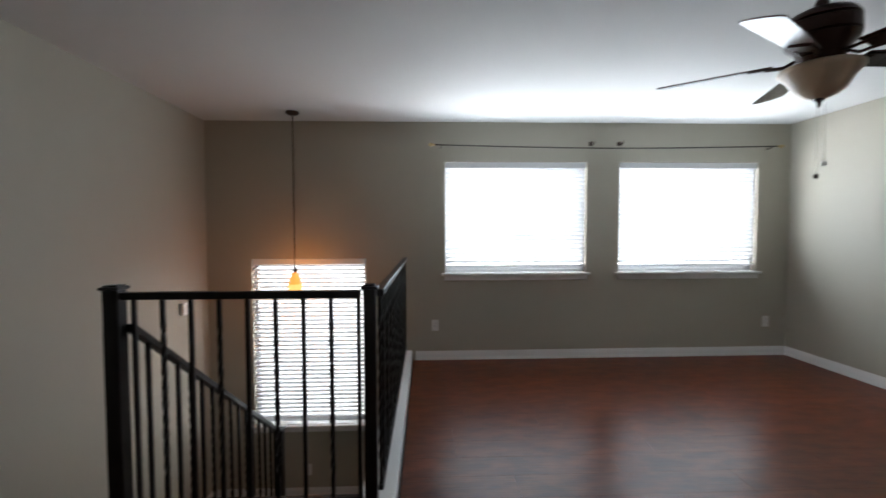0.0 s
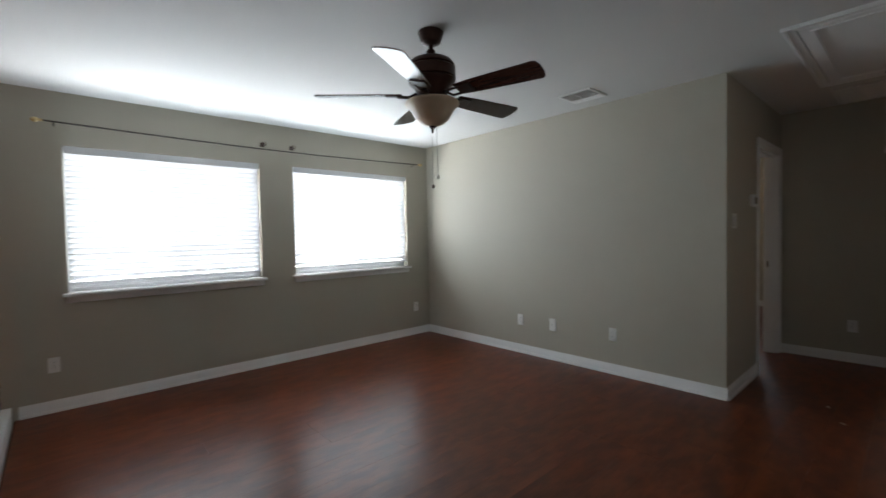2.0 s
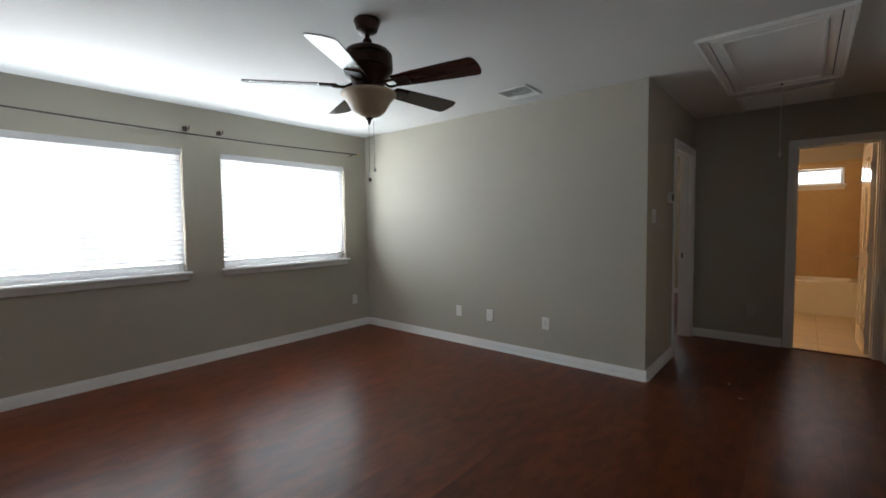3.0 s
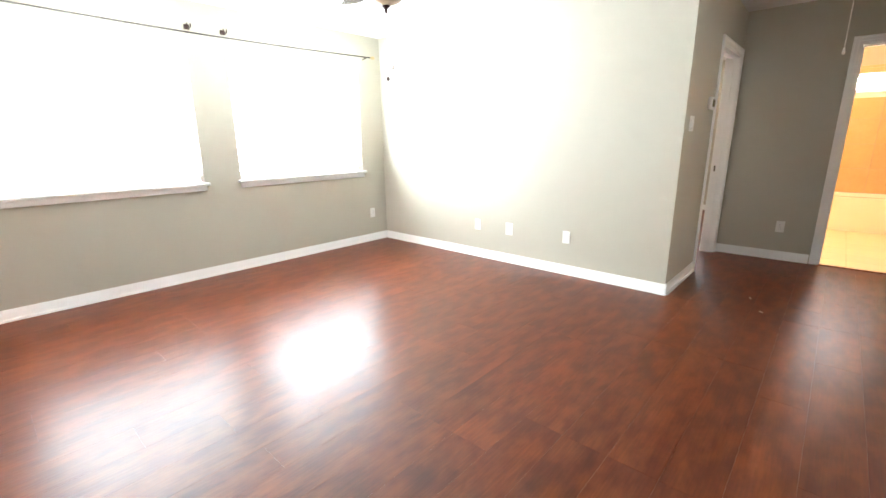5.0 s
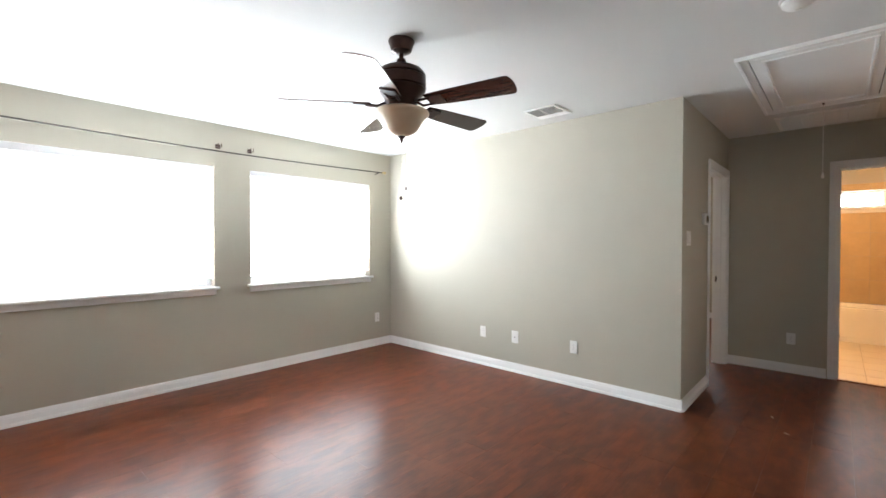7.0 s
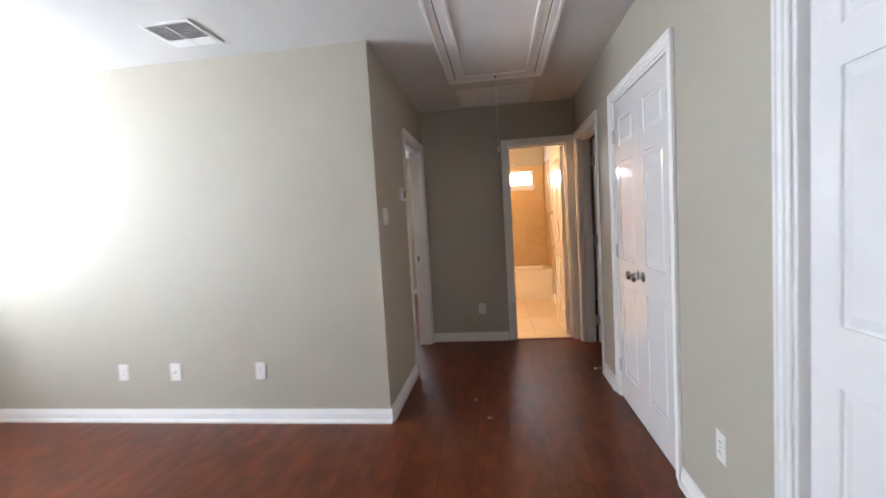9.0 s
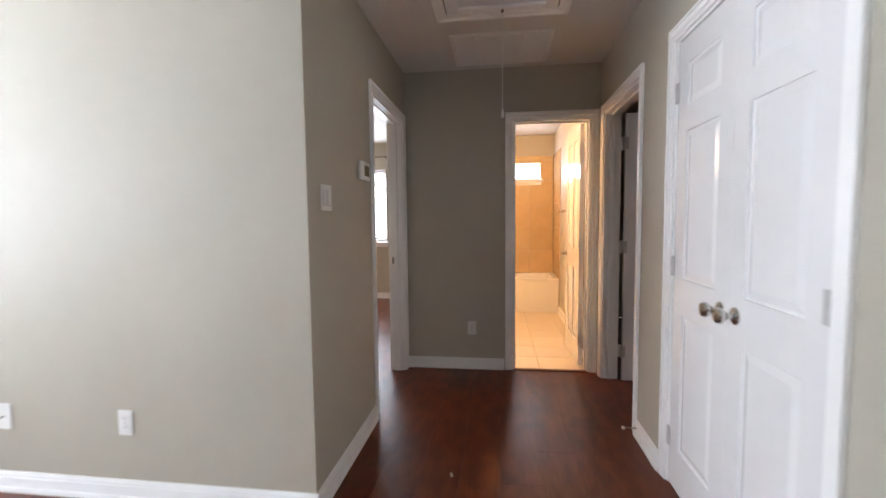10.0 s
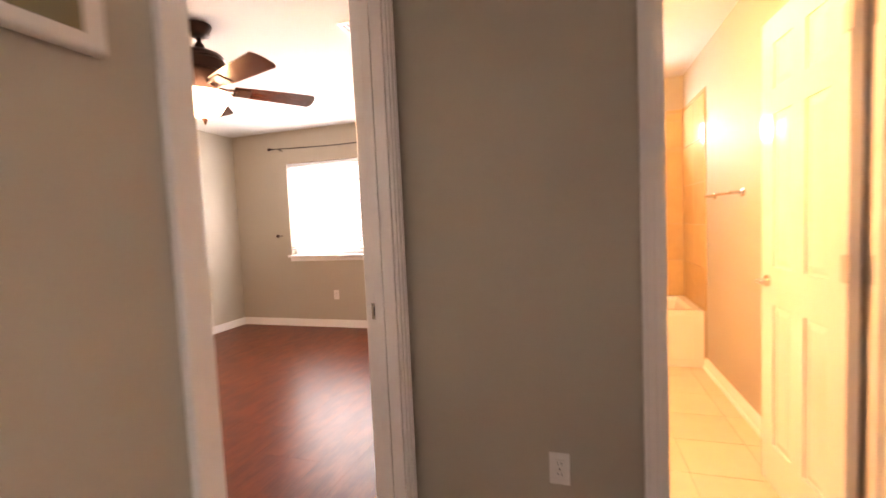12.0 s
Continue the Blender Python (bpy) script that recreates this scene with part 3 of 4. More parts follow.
for k in range(15):
    y = GY + 0.13 + 0.118 * k
    b = new("baluster", twist2 if k % 2 else plain2)
    b.parent = hand
    b.matrix_basis = pose(GX, y, p0.z + slope * (y - p0.y) - 0.80)

# ---- pendant over the stairs ----
pend = thing("pendant_lamp", "lit amber art-glass pendant lamp on a long cord", "lamp", pose(-1.095, 4.02, 0))
part("canopy", lathe([(0.062, H), (0.062, H - 0.012), (0.045, H - 0.028), (0.008, H - 0.034)], 28), BRONZE, pend, smooth=True)
part("cord", tube([(0, 0, 0.99), (0, 0, H - 0.03)], 0.004, 8), BRONZE, pend)
part("socket", lathe([(0.010, 1.005), (0.016, 0.995), (0.019, 0.95), (0.023, 0.94)], 20), BRONZE, pend, smooth=True)
part("shade", lathe([(0.020, 0.95), (0.033, 0.925), (0.049, 0.885), (0.061, 0.840)], 28), AMBER, pend, "glowing amber glass shade", True).visible_shadow = False
part("shade_bottom", lathe([(0.061, 0.840), (0.065, 0.805), (0.061, 0.770), (0.050, 0.752)], 28), AMBER_LOW, pend, "bright lower rim of amber glass", True).visible_shadow = False


# ---- ceiling fans ----
def blade_mesh():
    """A fan blade along +x with a rounded end."""
    bm = bmesh.new()
    half = [(0.17, 0.052), (0.30, 0.062), (0.50, 0.071), (0.630, 0.076), (0.645, 0.072), (0.655, 0.058), (0.662, 0.03)]
    pts = [(x, -y) for x, y in half] + [(0.664, 0.0)] + half[::-1]
    top = [bm.verts.new((x, y, 0.003)) for x, y in pts]
    bot = [bm.verts.new((x, y, -0.003)) for x, y in pts]
    bm.faces.new(top)
    bm.faces.new(bot[::-1])
    for i in range(len(pts)):
        bm.faces.new((bot[i], bot[(i + 1) % len(pts)], top[(i + 1) % len(pts)], top[i]))
    return bm


def iron_mesh():
    """The bracket between motor and blade: two arms and a plate."""
    bm = bmesh.new()
    tube([(0.085, 0, 0.01), (0.13, 0.028, -0.012), (0.20, 0.030, -0.008)], 0.007, 8, bm)
    tube([(0.085, 0, 0.01), (0.13, -0.028, -0.012), (0.20, -0.030, -0.008)], 0.007, 8, bm)
    box(bm, 0.18, -0.042, -0.010, 0.265, 0.042, -0.0035)
    return bm


def ceiling_fan(label, place, turn, zb, bowl, bowl_label, blade_mat, pitch=-13):
    f = thing("ceiling_fan", label, "ceiling fan", pose(*place, 0, 0, turn))
    h = H - place[2]
    part("canopy", lathe([(0.072, h), (0.074, h - 0.008), (0.068, h - 0.022), (0.056, h - 0.060), (0.030, h - 0.074)], 32), BRONZE, f, "dark bronze ceiling canopy", True)
    part("downrod", lathe([(0.013, zb + 0.20), (0.013, h - 0.070)], 16), BRONZE, f, smooth=True)
    part("yoke", lathe([(0.020, zb + 0.255), (0.026, zb + 0.245), (0.026, zb + 0.225), (0.034, zb + 0.210)], 20), BRONZE, f, smooth=True)
    part("motor_housing", lathe([(0.034, zb + 0.212), (0.085, zb + 0.204), (0.118, zb + 0.188), (0.134, zb + 0.168), (0.137, zb + 0.158), (0.131, zb + 0.152), (0.137, zb + 0.146), (0.139, zb + 0.092), (0.133, zb + 0.086), (0.137, zb + 0.080), (0.128, zb + 0.060), (0.098, zb + 0.032), (0.085, zb - 0.01), (0.07, zb - 0.03)], 40), BRONZE, f, "dark bronze ribbed motor housing", True)
    part("light_fitter", lathe([(0.07, zb - 0.03), (0.075, zb - 0.036), (0.06, zb - 0.046)], 32), BRONZE, f, smooth=True)
    part("bowl_shade", lathe([(0.146, zb - 0.038), (0.154, zb - 0.044), (0.154, zb - 0.054), (0.143, zb - 0.068), (0.122, zb - 0.090), (0.108, zb - 0.115), (0.095, zb - 0.138), (0.070, zb - 0.160), (0.040, zb - 0.174), (0.012, zb - 0.179)], 48), bowl, f, bowl_label, True)
    part("finial", lathe([(0.022, zb - 0.172), (0.022, zb - 0.180), (0.010, zb - 0.192), (0.008, zb - 0.204), (0.003, zb - 0.216)], 20), BRONZE, f, smooth=True)
    bl, ir = mesh("blade", blade_mesh(), blade_mat), mesh("blade_iron", iron_mesh(), BRONZE)
    for k in range(5):
        b = new("blade", bl)
        b.parent = f
        b.matrix_basis = pose(0, 0, zb, 0, 0, 72 * k) @ pose(0, 0, 0, pitch, 0, 0)
        i = new("blade_iron", ir)
        i.parent = b
    return f


fan = ceiling_fan("dark bronze five-blade ceiling fan with frosted bowl light", (1.91, 1.80, 0), -4, 2.095, GLASS_BOWL, "unlit frosted cream glass bowl", BLADE)
for dx, dy, ze in ((0.0, 0.006, 1.585), (0.045, 0.02, 1.645)):
    part("pull_chain", tube([(dx, dy, ze), (dx, dy, 1.92)], 0.0014, 5), CHROME, fan)
    part("pull_knob", lathe([(0.004, ze - 0.022), (0.009, ze - 0.018), (0.009, ze - 0.004), (0.003, ze)], 12, m=pose(dx, dy, 0)), BRONZE if dx < 0.03 else PLATE, fan)
ceiling_fan("bronze bedroom ceiling fan with lit bowl light", (6.42, 2.35, 0), -37, 2.09, BOWL_LIT, "glowing frosted glass bowl", BLADE)


# ---- curtain rods ----
def rod(a, b, z, axis, p, s, label, brackets):
    r = thing("curtain_rod", label, "curtain rod")
    def at(u, off, zz):
        return (u, p + s * off, zz) if axis == "x" else (p + s * off, u, zz)
    pts = [at(a + (b - a) * k / 8, 0.07, z - 0.028 * math.sin(math.pi * k / 8)) for k in range(9)]
    part("pole", tube(pts, 0.0068, 10), FOIL, r)
    for u, q in ((a, -1), (b, 1)):
        m = Matrix.Translation(at(u, 0.07, z)) @ (pose(0, 0, 0, 0, 90 * q, 0) if axis == "x" else pose(0, 0, 0, -90 * q, 0, 0))
        part("finial", lathe([(0.008, 0), (0.013, 0.008), (0.009, 0.018), (0.018, 0.032), (0.020, 0.045), (0.012, 0.060), (0.003, 0.068)], 16, m=m), BRASS if axis == "x" else BRONZE, r, smooth=True)
    for u in brackets:
        part("bracket", tube([at(u, 0.0, z - 0.02), at(u, 0.07, z - 0.012)], 0.006, 8), FOIL, r)
    return r


rod(0.24, 3.80, 2.205, "x", WY, -1, "long thin bronze curtain rod with brass finials", (0.30, 3.74))
rod(1.75, 3.86, 2.23, "y", BX, -1, "dark curtain rod above the bedroom window", (1.85, 3.76))
for u in (1.855, 2.155):
    hk = thing("rod_bracket", "small dark empty curtain rod bracket on the wall", "bracket", pose(u, WY, 2.235), "empty rod brackets")
    for d in (-0.014, 0.014):
        part("hook", tube([(d, -0.001, -0.01), (d, -0.06, -0.01), (d, -0.064, 0.018)], 0.005, 8), BRONZE, hk)
    part("wall_plate", boxed(-0.022, -0.006, -0.022, 0.022, -0.0005, 0.018, bevel=0.002), BRONZE, hk)
hb = thing("curtain_holdback", "small dark metal curtain holdback on the wall", "holdback", pose(BX, 3.84, 1.15))
part("arm", tube([(-0.001, 0, 0), (-0.08, 0, 0)], 0.006, 8), BRONZE, hb)
part("knob", lathe([(0.01, 0), (0.022, 0.008), (0.018, 0.02)], 16, m=pose(-0.08, 0, 0, 0, -90, 0)), BRONZE, hb)


# ---- outlets, switches, thermostat ----
def outlet(m, label="white duplex electrical outlet on the greige wall"):
    o = thing("electrical_outlet", label, "outlet", m, "wall outlets")
    part("cover_plate", boxed(-0.036, -0.006, -0.058, 0.036, -0.0004, 0.058, bevel=0.003), PLATE, o)
    for z in (-0.020, 0.020):
        s = part("socket", boxed(-0.017, -0.0085, z - 0.014, 0.017, -0.0061, z + 0.014, bevel=0.002), PLATE, o)
        for x in (-0.006, 0.006):
            part("slot", boxed(x - 0.001, -0.0092, z - 0.003, x + 0.001, -0.0086, z + 0.006), SLOT, s)
    part("screw", lathe([(0.003, 0), (0.003, 0.0015)], 8, m=pose(0, -0.006, 0, 90, 0, 0)), CHROME, o)
    return o


first = outlet(pose(0.235, WY, 0.36))
for m in (pose(3.77, WY, 0.36), pose(RX, 2.815, 0.358, 0, 0, -90), pose(RX, 1.772, 0.358, 0, 0, -90), pose(EX, 0.335, 0.345, 0, 0, -90),
          pose(-1.09, WY, -1.14), pose(3.02, SY, 0.38, 0, 0, 180), pose(BX, 3.11, 0.40, 0, 0, -90)):
    copy_thing(first, m)
cp = thing("cable_plate", "white cable jack plate on the greige wall", "wall plate", pose(RX, 2.407, 0.357, 0, 0, -90))
part("cover_plate", boxed(-0.040, -0.006, -0.062, 0.040, -0.0004, 0.062, bevel=0.003), PLATE, cp)
part("jack", lathe([(0.006, 0), (0.006, 0.009), (0.003, 0.011)], 12, m=pose(0, -0.006, 0, 90, 0, 0)), CHROME, cp)
sw = thing("light_switch", "white double rocker light switch plate", "light switch", pose(4.19, CY, 1.355))
part("cover_plate", boxed(-0.058, -0.006, -0.058, 0.058, -0.0004, 0.058, bevel=0.003), PLATE, sw)
for x in (-0.023, 0.023):
    part("rocker_gap", boxed(x - 0.0185, -0.0068, -0.036, x + 0.0185, -0.0060, 0.0345), HINGE, sw)
    part("rocker", boxed(x - 0.017, -0.011, -0.033, x + 0.017, -0.0069, 0.033, bevel=0.0025), PLATE, sw)
th = thing("thermostat", "white wall thermostat with a grey display", "thermostat", pose(4.72, CY, 1.53))
part("body", boxed(-0.075, -0.030, -0.052, 0.075, -0.004, 0.052, bevel=0.010, seg=3), PLATE, th, smooth=True)
part("back_plate", boxed(-0.068, -0.0045, -0.046, 0.068, -0.0004, 0.046), PLATE, th)
part("display", boxed(-0.042, -0.0312, -0.030, 0.042, -0.0298, 0.030, bevel=0.0005), SCREENG, th, "grey liquid crystal display")
part("bezel_mark", boxed(-0.012, -0.0308, 0.038, 0.012, -0.0300, 0.042), FOIL, th)
ch = thing("door_chime", "small white chime box on the stair wall", "chime box", pose(LX, 3.87, 0.64, 0, 0, 90))
part("body", boxed(-0.045, -0.042, -0.055, 0.045, -0.0005, 0.055, bevel=0.006), PLATE, ch)
part("grille", boxed(-0.03, -0.044, -0.03, 0.03, -0.0421, 0.01), CORD, ch)

# ---- ceiling fittings ----
vent = thing("ceiling_vent", "white metal ceiling air register with angled louvres", "vent", pose(3.64, 1.85, H))
for x0, y0, x1, y1 in ((-0.15, -0.15, 0.15, -0.128), (-0.15, 0.128, 0.15, 0.15), (-0.15, -0.128, -0.128, 0.128), (0.128, -0.128, 0.15, 0.128)):
    part("frame", boxed(x0, y0, -0.010, x1, y1, -0.0005, bevel=0.002), PLATE, vent)
part("backing", boxed(-0.128, -0.128, -0.002, 0.128, 0.128, -0.0008), SLOT, vent, "dark duct behind the louvres")
vm = mesh("slat", boxed(-0.0105, -0.128, -0.0007, 0.0105, 0.128, 0.0007), PLATE)
for k in range(11):
    s = new("slat", vm)
    s.parent = vent
    s.matrix_basis = pose(-0.115 + 0.023 * k, 0, -0.010, 0, -38 if k < 8 else 38, 0)
part("divider", boxed(-0.128, -0.004, -0.0185, 0.128, 0.004, -0.0165), PLATE, vent)

hatch = thing("attic_hatch", "white panelled attic hatch with moulded frame and pull cord", "attic hatch", pose(0, 0, H))
hx0, hx1, hy0, hy1 = 3.45, 4.97, -0.285, 0.475


def ring(parent, name, i0, i1, z0, z1, mat):
    a0, a1, b0, b1 = hx0 + i0, hx1 - i0, hy0 + i0, hy1 - i0
    w = i1 - i0
    for q in ((a0, b0, a1, b0 + w), (a0, b1 - w, a1, b1), (a0, b0 + w, a0 + w, b1 - w), (a1 - w, b0 + w, a1, b1 - w)):
        part(name, boxed(q[0], q[1], z0, q[2], q[3], z1, bevel=0.003, seg=1), mat, parent)


ring(hatch, "frame", 0.0, 0.022, -0.024, -0.0005, TRIM)
ring(hatch, "frame", 0.022, 0.060, -0.017, -0.0005, TRIM)
ring(hatch, "gap", 0.060, 0.067, -0.004, -0.0006, DARKC)
ring(hatch, "panel_border", 0.067, 0.120, -0.016, -0.0005, TRIM)
ring(hatch, "panel_moulding", 0.120, 0.138, -0.022, -0.0005, TRIM)
part("panel", boxed(hx0 + 0.138, hy0 + 0.138, -0.008, hx1 - 0.138, hy1 - 0.138, -0.0005), TRIM, hatch, "flat white hatch panel")
part("eyelet", lathe([(0.008, -0.028), (0.008, -0.016)], 12, m=pose(4.88, 0.09, 0)), BRONZE, hatch)
part("pull_cord", tube([(4.88, 0.09, -0.56), (4.88, 0.09, -0.02)], 0.003, 6), CORD, hatch, "white pull cord")
part("cord_knob", lathe([(0.004, -0.565), (0.010, -0.600), (0.009, -0.612), (0.003, -0.616)], 14, m=pose(4.88, 0.09, 0)), PLATE, hatch)

gr = thing("return_air_grille", "white ceiling return air grille", "vent", pose(5.48, 0.095, H))
for x0, y0, x1, y1 in ((-0.28, -0.34, 0.28, -0.31), (-0.28, 0.31, 0.28, 0.34), (-0.28, -0.31, -0.25, 0.31), (0.25, -0.31, 0.28, 0.31)):
    part("frame", boxed(x0, y0, -0.014, x1, y1, -0.0005, bevel=0.002), PLATE, gr)
for y in (-0.155, 0.0, 0.155):
    part("divider", boxed(-0.25, y - 0.006, -0.012, 0.25, y + 0.006, -0.004), PLATE, gr)
part("filter", boxed(-0.25, -0.31, -0.003, 0.25, 0.31, -0.0008), CORD, gr, "pale filter behind the louvres")
gm = mesh("slat", boxed(-0.007, -0.31, -0.0006, 0.007, 0.31, 0.0006), PLATE)
for k in range(34):
    s = new("slat", gm)
    s.parent = gr
    s.matrix_basis = pose(-0.242 + 0.01467 * k, 0, -0.008, 0, 40, 0)


def smoke(x, y):
    s = thing("smoke_detector", "round white ceiling smoke detector", "smoke detector", pose(x, y, H), "smoke detectors")
    part("base", lathe([(0.070, -0.0005), (0.070, -0.010), (0.066, -0.014)], 32), PLATE, s, smooth=True)
    part("cover", lathe([(0.062, -0.014), (0.060, -0.030), (0.045, -0.042), (0.015, -0.045)], 32), PLATE, s, smooth=True)
    part("test_button", lathe([(0.010, -0.0445), (0.010, -0.047)], 14, m=pose(0.02, 0, 0)), CORD, s)


smoke(2.86, 0.14)
bv = thing("ceiling_vent", "small white bedroom ceiling air register", "vent", pose(6.86, 1.5, H))
part("frame", boxed(-0.15, -0.10, -0.008, 0.15, 0.10, -0.0005), PLATE, bv)
for k in range(6):
    part("slat", boxed(-0.13, -0.085 + 0.03 * k, -0.011, 0.13, -0.070 + 0.03 * k, -0.0085), SLOT, bv)

# ---- bathroom ----
tub = thing("bathtub", "white built-in bathtub with straight apron", "bathtub", pose(0, 0, 0))
tb = bmesh.new()
x0, x1, y0, y1, th_ = 8.10, TX - 0.012, SY + 0.012, CY - 0.02, 0.455
rings = []
for inset, z in ((0, 0.0), (0, th_ - 0.012), (0.010, th_), (0.065, th_), (0.085, th_ - 0.03), (0.15, 0.14), (0.20, 0.10)):
    rings.append([tb.verts.new(v) for v in ((x0 + inset, y0 + inset, z), (x1 - inset, y0 + inset, z), (x1 - inset, y1 - inset, z), (x0 + inset, y1 - inset, z))])
for a, b in zip(rings, rings[1:]):
    for i in range(4):
        tb.faces.new((a[i], a[(i + 1) % 4], b[(i + 1) % 4], b[i]))
tb.faces.new(rings[-1])
part("basin", tb, TUBW, tub)
part("apron_panel", boxed(x0 - 0.006, y0 + 0.08, 0.06, x0 + 0.001, y1 - 0.08, 0.42, bevel=0.003), TUBW, tub)
tbar = thing("towel_bar", "chrome towel bar on the bathroom wall", "towel bar", pose(0, SY, 1.33))
part("bar", tube([(7.30, 0.06, 0), (7.84, 0.06, 0)], 0.008, 12), CHROME, tbar)
for x in (7.30, 7.84):
    part("post", lathe([(0.024, 0.0005), (0.024, 0.008), (0.010, 0.014), (0.010, 0.068)], 16, m=pose(x, 0, 0, -90, 0, 0)), CHROME, tbar, smooth=True)
van = thing("vanity_light", "lit three-bulb bathroom vanity light bar", "wall lamp", pose(0, CY, 1.98))
part("back_bar", boxed(6.22, -0.03, -0.05, 6.88, -0.0005, 0.05, bevel=0.006), CHROME, van)
for k in range(3):
    x = 6.35 + 0.2 * k
    part("socket", lathe([(0.022, 0.03), (0.022, 0.065)], 16, m=pose(x, 0, 0, 90, 0, 0)), CHROME, van)
    sp = [(0.052 * math.sin(math.pi * i / 12) + 0.001, 0.115 - 0.052 * math.cos(math.pi * i / 12)) for i in range(13)]
    g = part("bulb", lathe(sp, 20, m=pose(x, 0, 0, 90, 0, 0)), BULBM, van, "glowing round bulb", True)
    g.visible_shadow = False

# ---- scraps on the hall floor ----
for x, y, a in ((4.32, 0.33, 20), (4.05, 0.22, 70)):
    sc = bmesh.new()
    vs = [sc.verts.new(v) for v in ((0, 0, 0.001), (0.03, 0.002, 0.006), (0.034, 0.012, 0.003), (0.006, 0.014, 0.002))]
    sc.faces.new(vs)
    bmesh.ops.solidify(sc, geom=sc.faces[:], thickness=0.001)
    tagged(part("paper_scrap", sc, LINT, m=pose(x, y, 0.003, 0, 0, a)), "tiny pale paper scrap on the wooden floor", "scrap")

# ---- floor planks and tiles, last ----
def pieces(parent, name, rects, top, thick, mat, gap, bevel):
    """One chamfered slab per rectangle; alike slabs share their mesh."""
    cache = {}
    for x0, y0, x1, y1 in rects:
        w, d = round(x1 - x0 - gap, 4), round(y1 - y0 - gap, 4)
        if w < 0.01 or d < 0.01:
            continue
        if (w, d) not in cache:
            bm = bmesh.new()
            r = [[bm.verts.new((sx * (w / 2 - i), sy * (d / 2 - i), z)) for sx, sy in ((-1, -1), (1, -1), (1, 1), (-1, 1))] for i, z in ((0, -thick), (0, -bevel), (bevel, 0))]
            for a, b in zip(r, r[1:]):
                for i in range(4):
                    bm.faces.new((a[i], a[(i + 1) % 4], b[(i + 1) % 4], b[i]))
            bm.faces.new(r[-1])
            cache[w, d] = mesh(name, bm, mat)
        ob = new(name, cache[w, d])
        ob.parent = parent
        ob.matrix_basis = pose((x0 + x1) / 2, (y0 + y1) / 2, top)


def planks(x0, y0, x1, y1, w, length, seed):
    rng, out = random.Random(seed), []
    y = y0
    while y < y1 - 0.001:
        x = x0 - rng.choice((0.0, 0.3, 0.6, 0.9)) * length / 1.2
        while x < x1:
            out.append((max(x, x0), y, min(x + length, x1), min(y + w, y1)))
            x += length
        y += w
    return out


fl = structure("floor", boxed(LX, SY - 0.12, -0.21, EX, GY - 0.05, -0.012), SUB, "dark red-brown glossy laminate plank floor of loft and hall", "floor")
fn = structure("floor_loft", boxed(0.0, GY - 0.05, -0.21, RX, WY, -0.012), SUB, "dark red-brown glossy laminate plank floor below the windows", "floor")
fb = structure("floor_bedroom", boxed(RX + 0.12, CY + 0.115, -0.21, BX, BY, -0.012), SUB, "red-brown laminate plank floor of the bedroom", "floor")
pieces(fl, "plank", planks(LX, SY, RX, CY, 0.1963, 1.21, 1) + planks(LX, CY, RX, GY - 0.05, 0.1830, 1.21, 2) + planks(RX, SY, EX, CY, 0.1963, 1.21, 3), 0, 0.011, WOODF, 0.0003, 0.0004)
pieces(fl, "plank", planks(DB[0], CY, DB[1], CY + 0.115, 0.115, 1.21, 5) + planks(DR[0], SY - 0.12, DR[1], SY, 0.12, 1.21, 6) + planks(DC[0], SY - 0.12, DC[1], SY, 0.12, 1.21, 7), 0, 0.011, WOODF, 0.0003, 0.0004)
pieces(fn, "plank", planks(0.012, GY - 0.05, RX, WY, 0.1965, 1.21, 4), 0, 0.011, WOODF, 0.0003, 0.0004)
pieces(fb, "plank", planks(RX + 0.12, CY + 0.115, BX, BY, 0.1965, 1.21, 8), 0, 0.011, WOODF, 0.0003, 0.0004)

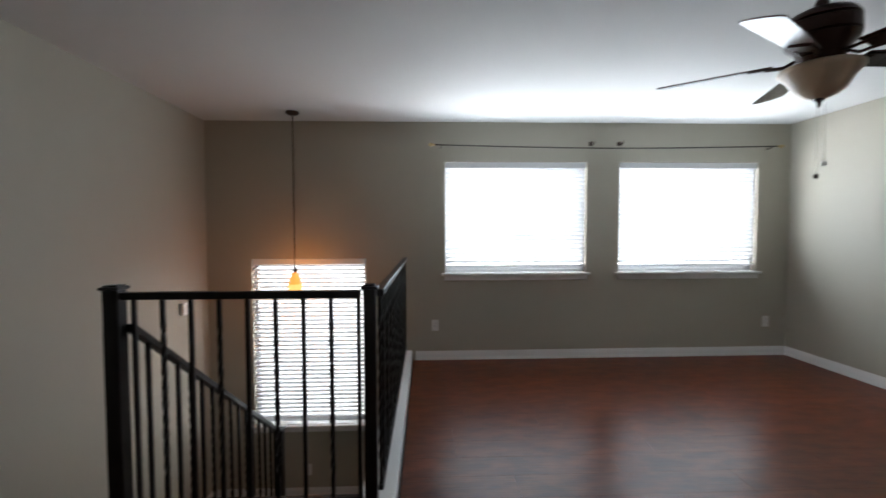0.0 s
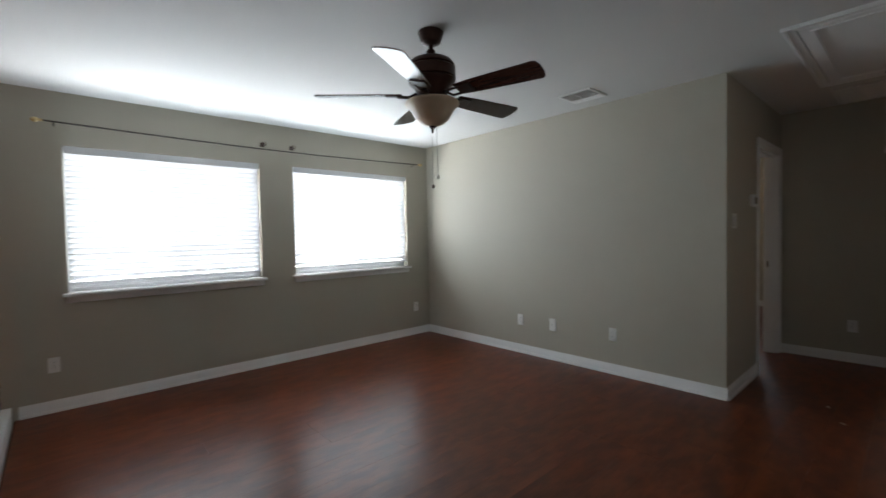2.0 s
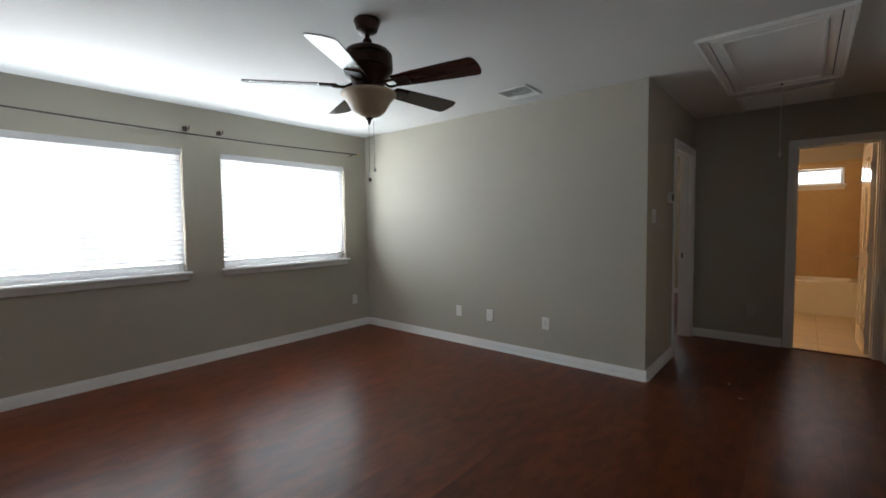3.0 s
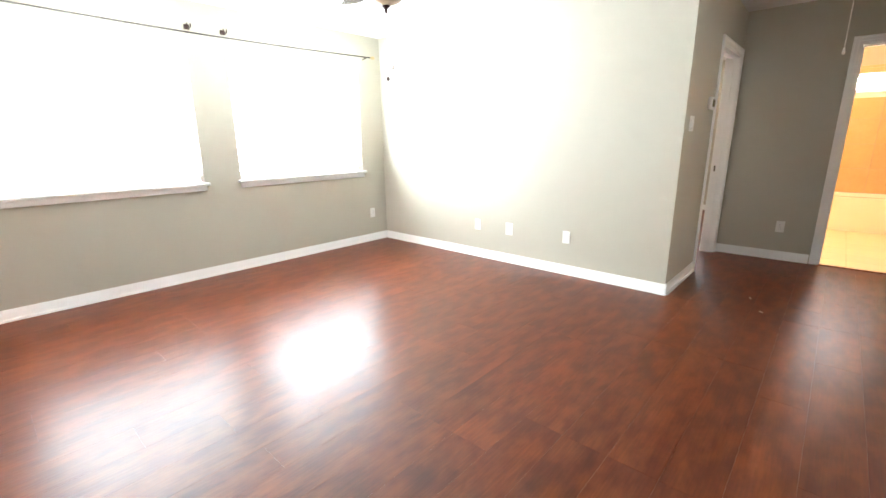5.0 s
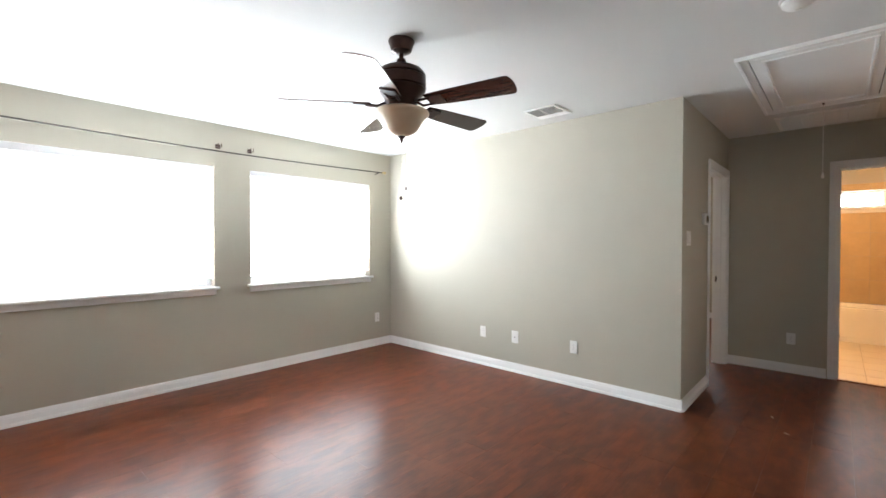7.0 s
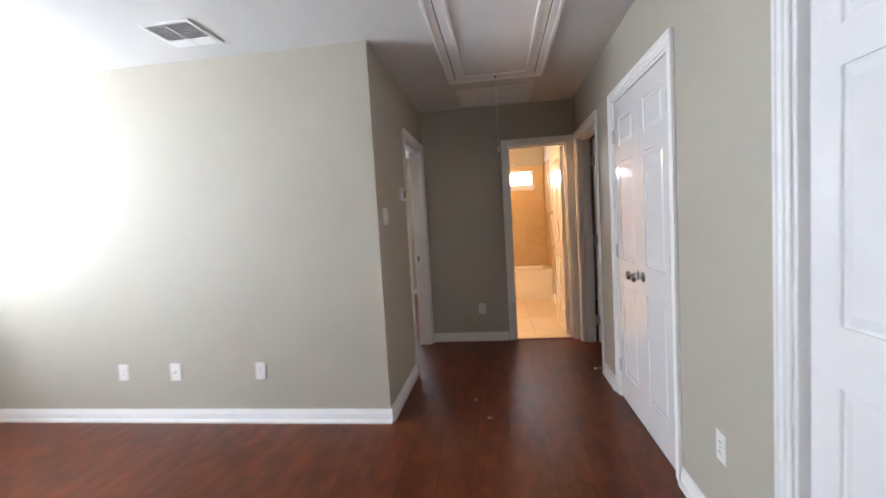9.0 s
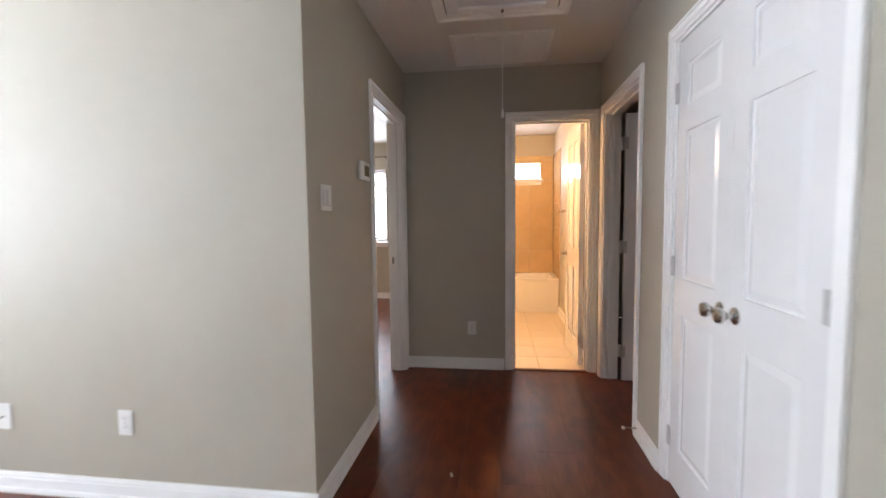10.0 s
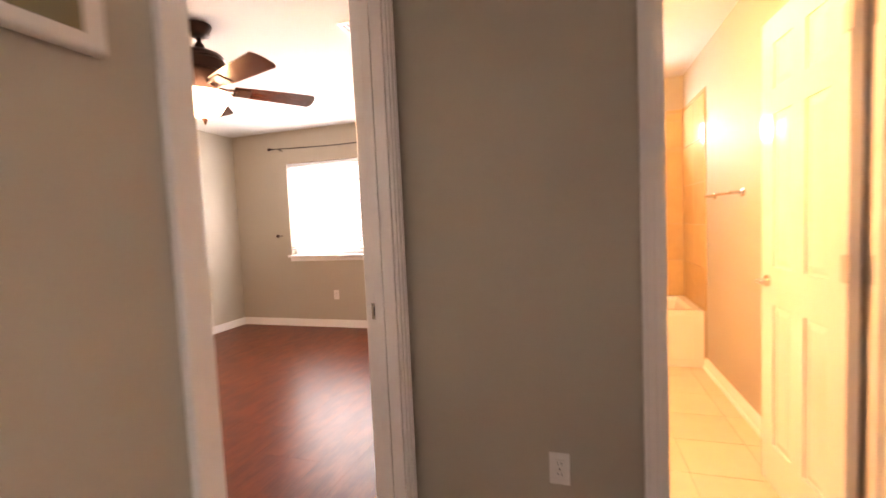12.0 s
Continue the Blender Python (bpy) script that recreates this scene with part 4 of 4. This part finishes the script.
ft = structure("floor_bathroom", boxed(EX, SY, -0.21, TX, CY, -0.004), GROUT, "cream ceramic tile floor of the bathroom", "floor")
T = 0.333
tiles = []
for i in range(7):
    for j in range(-3, 4):
        xa, ya = EX + 0.02 + T * i, 0.11 + T * j
        r = (xa, max(ya, SY), min(xa + T, 8.1), min(ya + T, CY))
        if xa < EX + 0.115:
            r = (xa, max(ya, DT[0]), xa + T, min(ya + T, DT[1]))
        if r[3] - r[1] > 0.02 and r[2] - r[0] > 0.02:
            tiles.append(r)
pieces(ft, "tile", tiles, 0.0, 0.006, FTILE, 0.003, 0.0015)

part("threshold", boxed(EX - 0.022, DT[0] + 0.019, 0.0005, EX + 0.024, DT[1] - 0.019, 0.008, bevel=0.003), WOODF, ft, "dark red-brown wooden threshold strip")

# tiled tub surround: back wall and side wall
sur = thing("tub_surround", "tan glossy ceramic tile surround above the tub", "tiled wall", kind="structure")


def surround(axis, a0, a1, p, s, holes=()):
    cache = {}
    z = th_
    while z < 2.14:
        z1 = min(z + T, 2.15)
        a = a0
        while a < a1 - 0.01:
            b = min(a + T, a1)
            spans = [(a, b, z, z1)]
            for h in holes:
                cut = []
                for sa, sb_, sz, st in spans:
                    if sb_ <= h[0] or sa >= h[1] or st <= h[2] or sz >= h[3]:
                        cut.append((sa, sb_, sz, st))
                        continue
                    if sz < h[2]:
                        cut.append((sa, sb_, sz, h[2]))
                    if st > h[3]:
                        cut.append((sa, sb_, h[3], st))
                    lo, hi = max(sz, h[2]), min(st, h[3])
                    if sa < h[0]:
                        cut.append((sa, h[0], lo, hi))
                    if sb_ > h[1]:
                        cut.append((h[1], sb_, lo, hi))
                spans = cut
            for sa, sb_, sz, st in spans:
                w, d = round(sb_ - sa - 0.004, 4), round(st - sz - 0.004, 4)
                if w < 0.01 or d < 0.01:
                    continue
                if (w, d) not in cache:
                    cache[w, d] = mesh("tile", boxed(-w / 2, -0.004, -d / 2, w / 2, 0.004, d / 2, bevel=0.0012, seg=1), TILE)
                ob = new("tile", cache[w, d])
                ob.parent = sur
                c, e = (sa + sb_) / 2, (sz + st) / 2
                ob.matrix_basis = pose(c, p + s * 0.007, e) if axis == "x" else pose(p + s * 0.007, c, e, 0, 0, 90)
            a = b
        z = z1


part("grout_bed", boxed(TX - 0.006, SY + 0.001, th_, TX - 0.0005, CY, WT[2]), GROUT, sur)
part("grout_bed", boxed(8.06, SY + 0.0005, th_ * 0, TX - 0.006, SY + 0.006, 2.15), GROUT, sur)
surround("y", SY + 0.012, CY, TX, -1, [WT])
surround("x", 8.06, TX - 0.012, SY, 1)
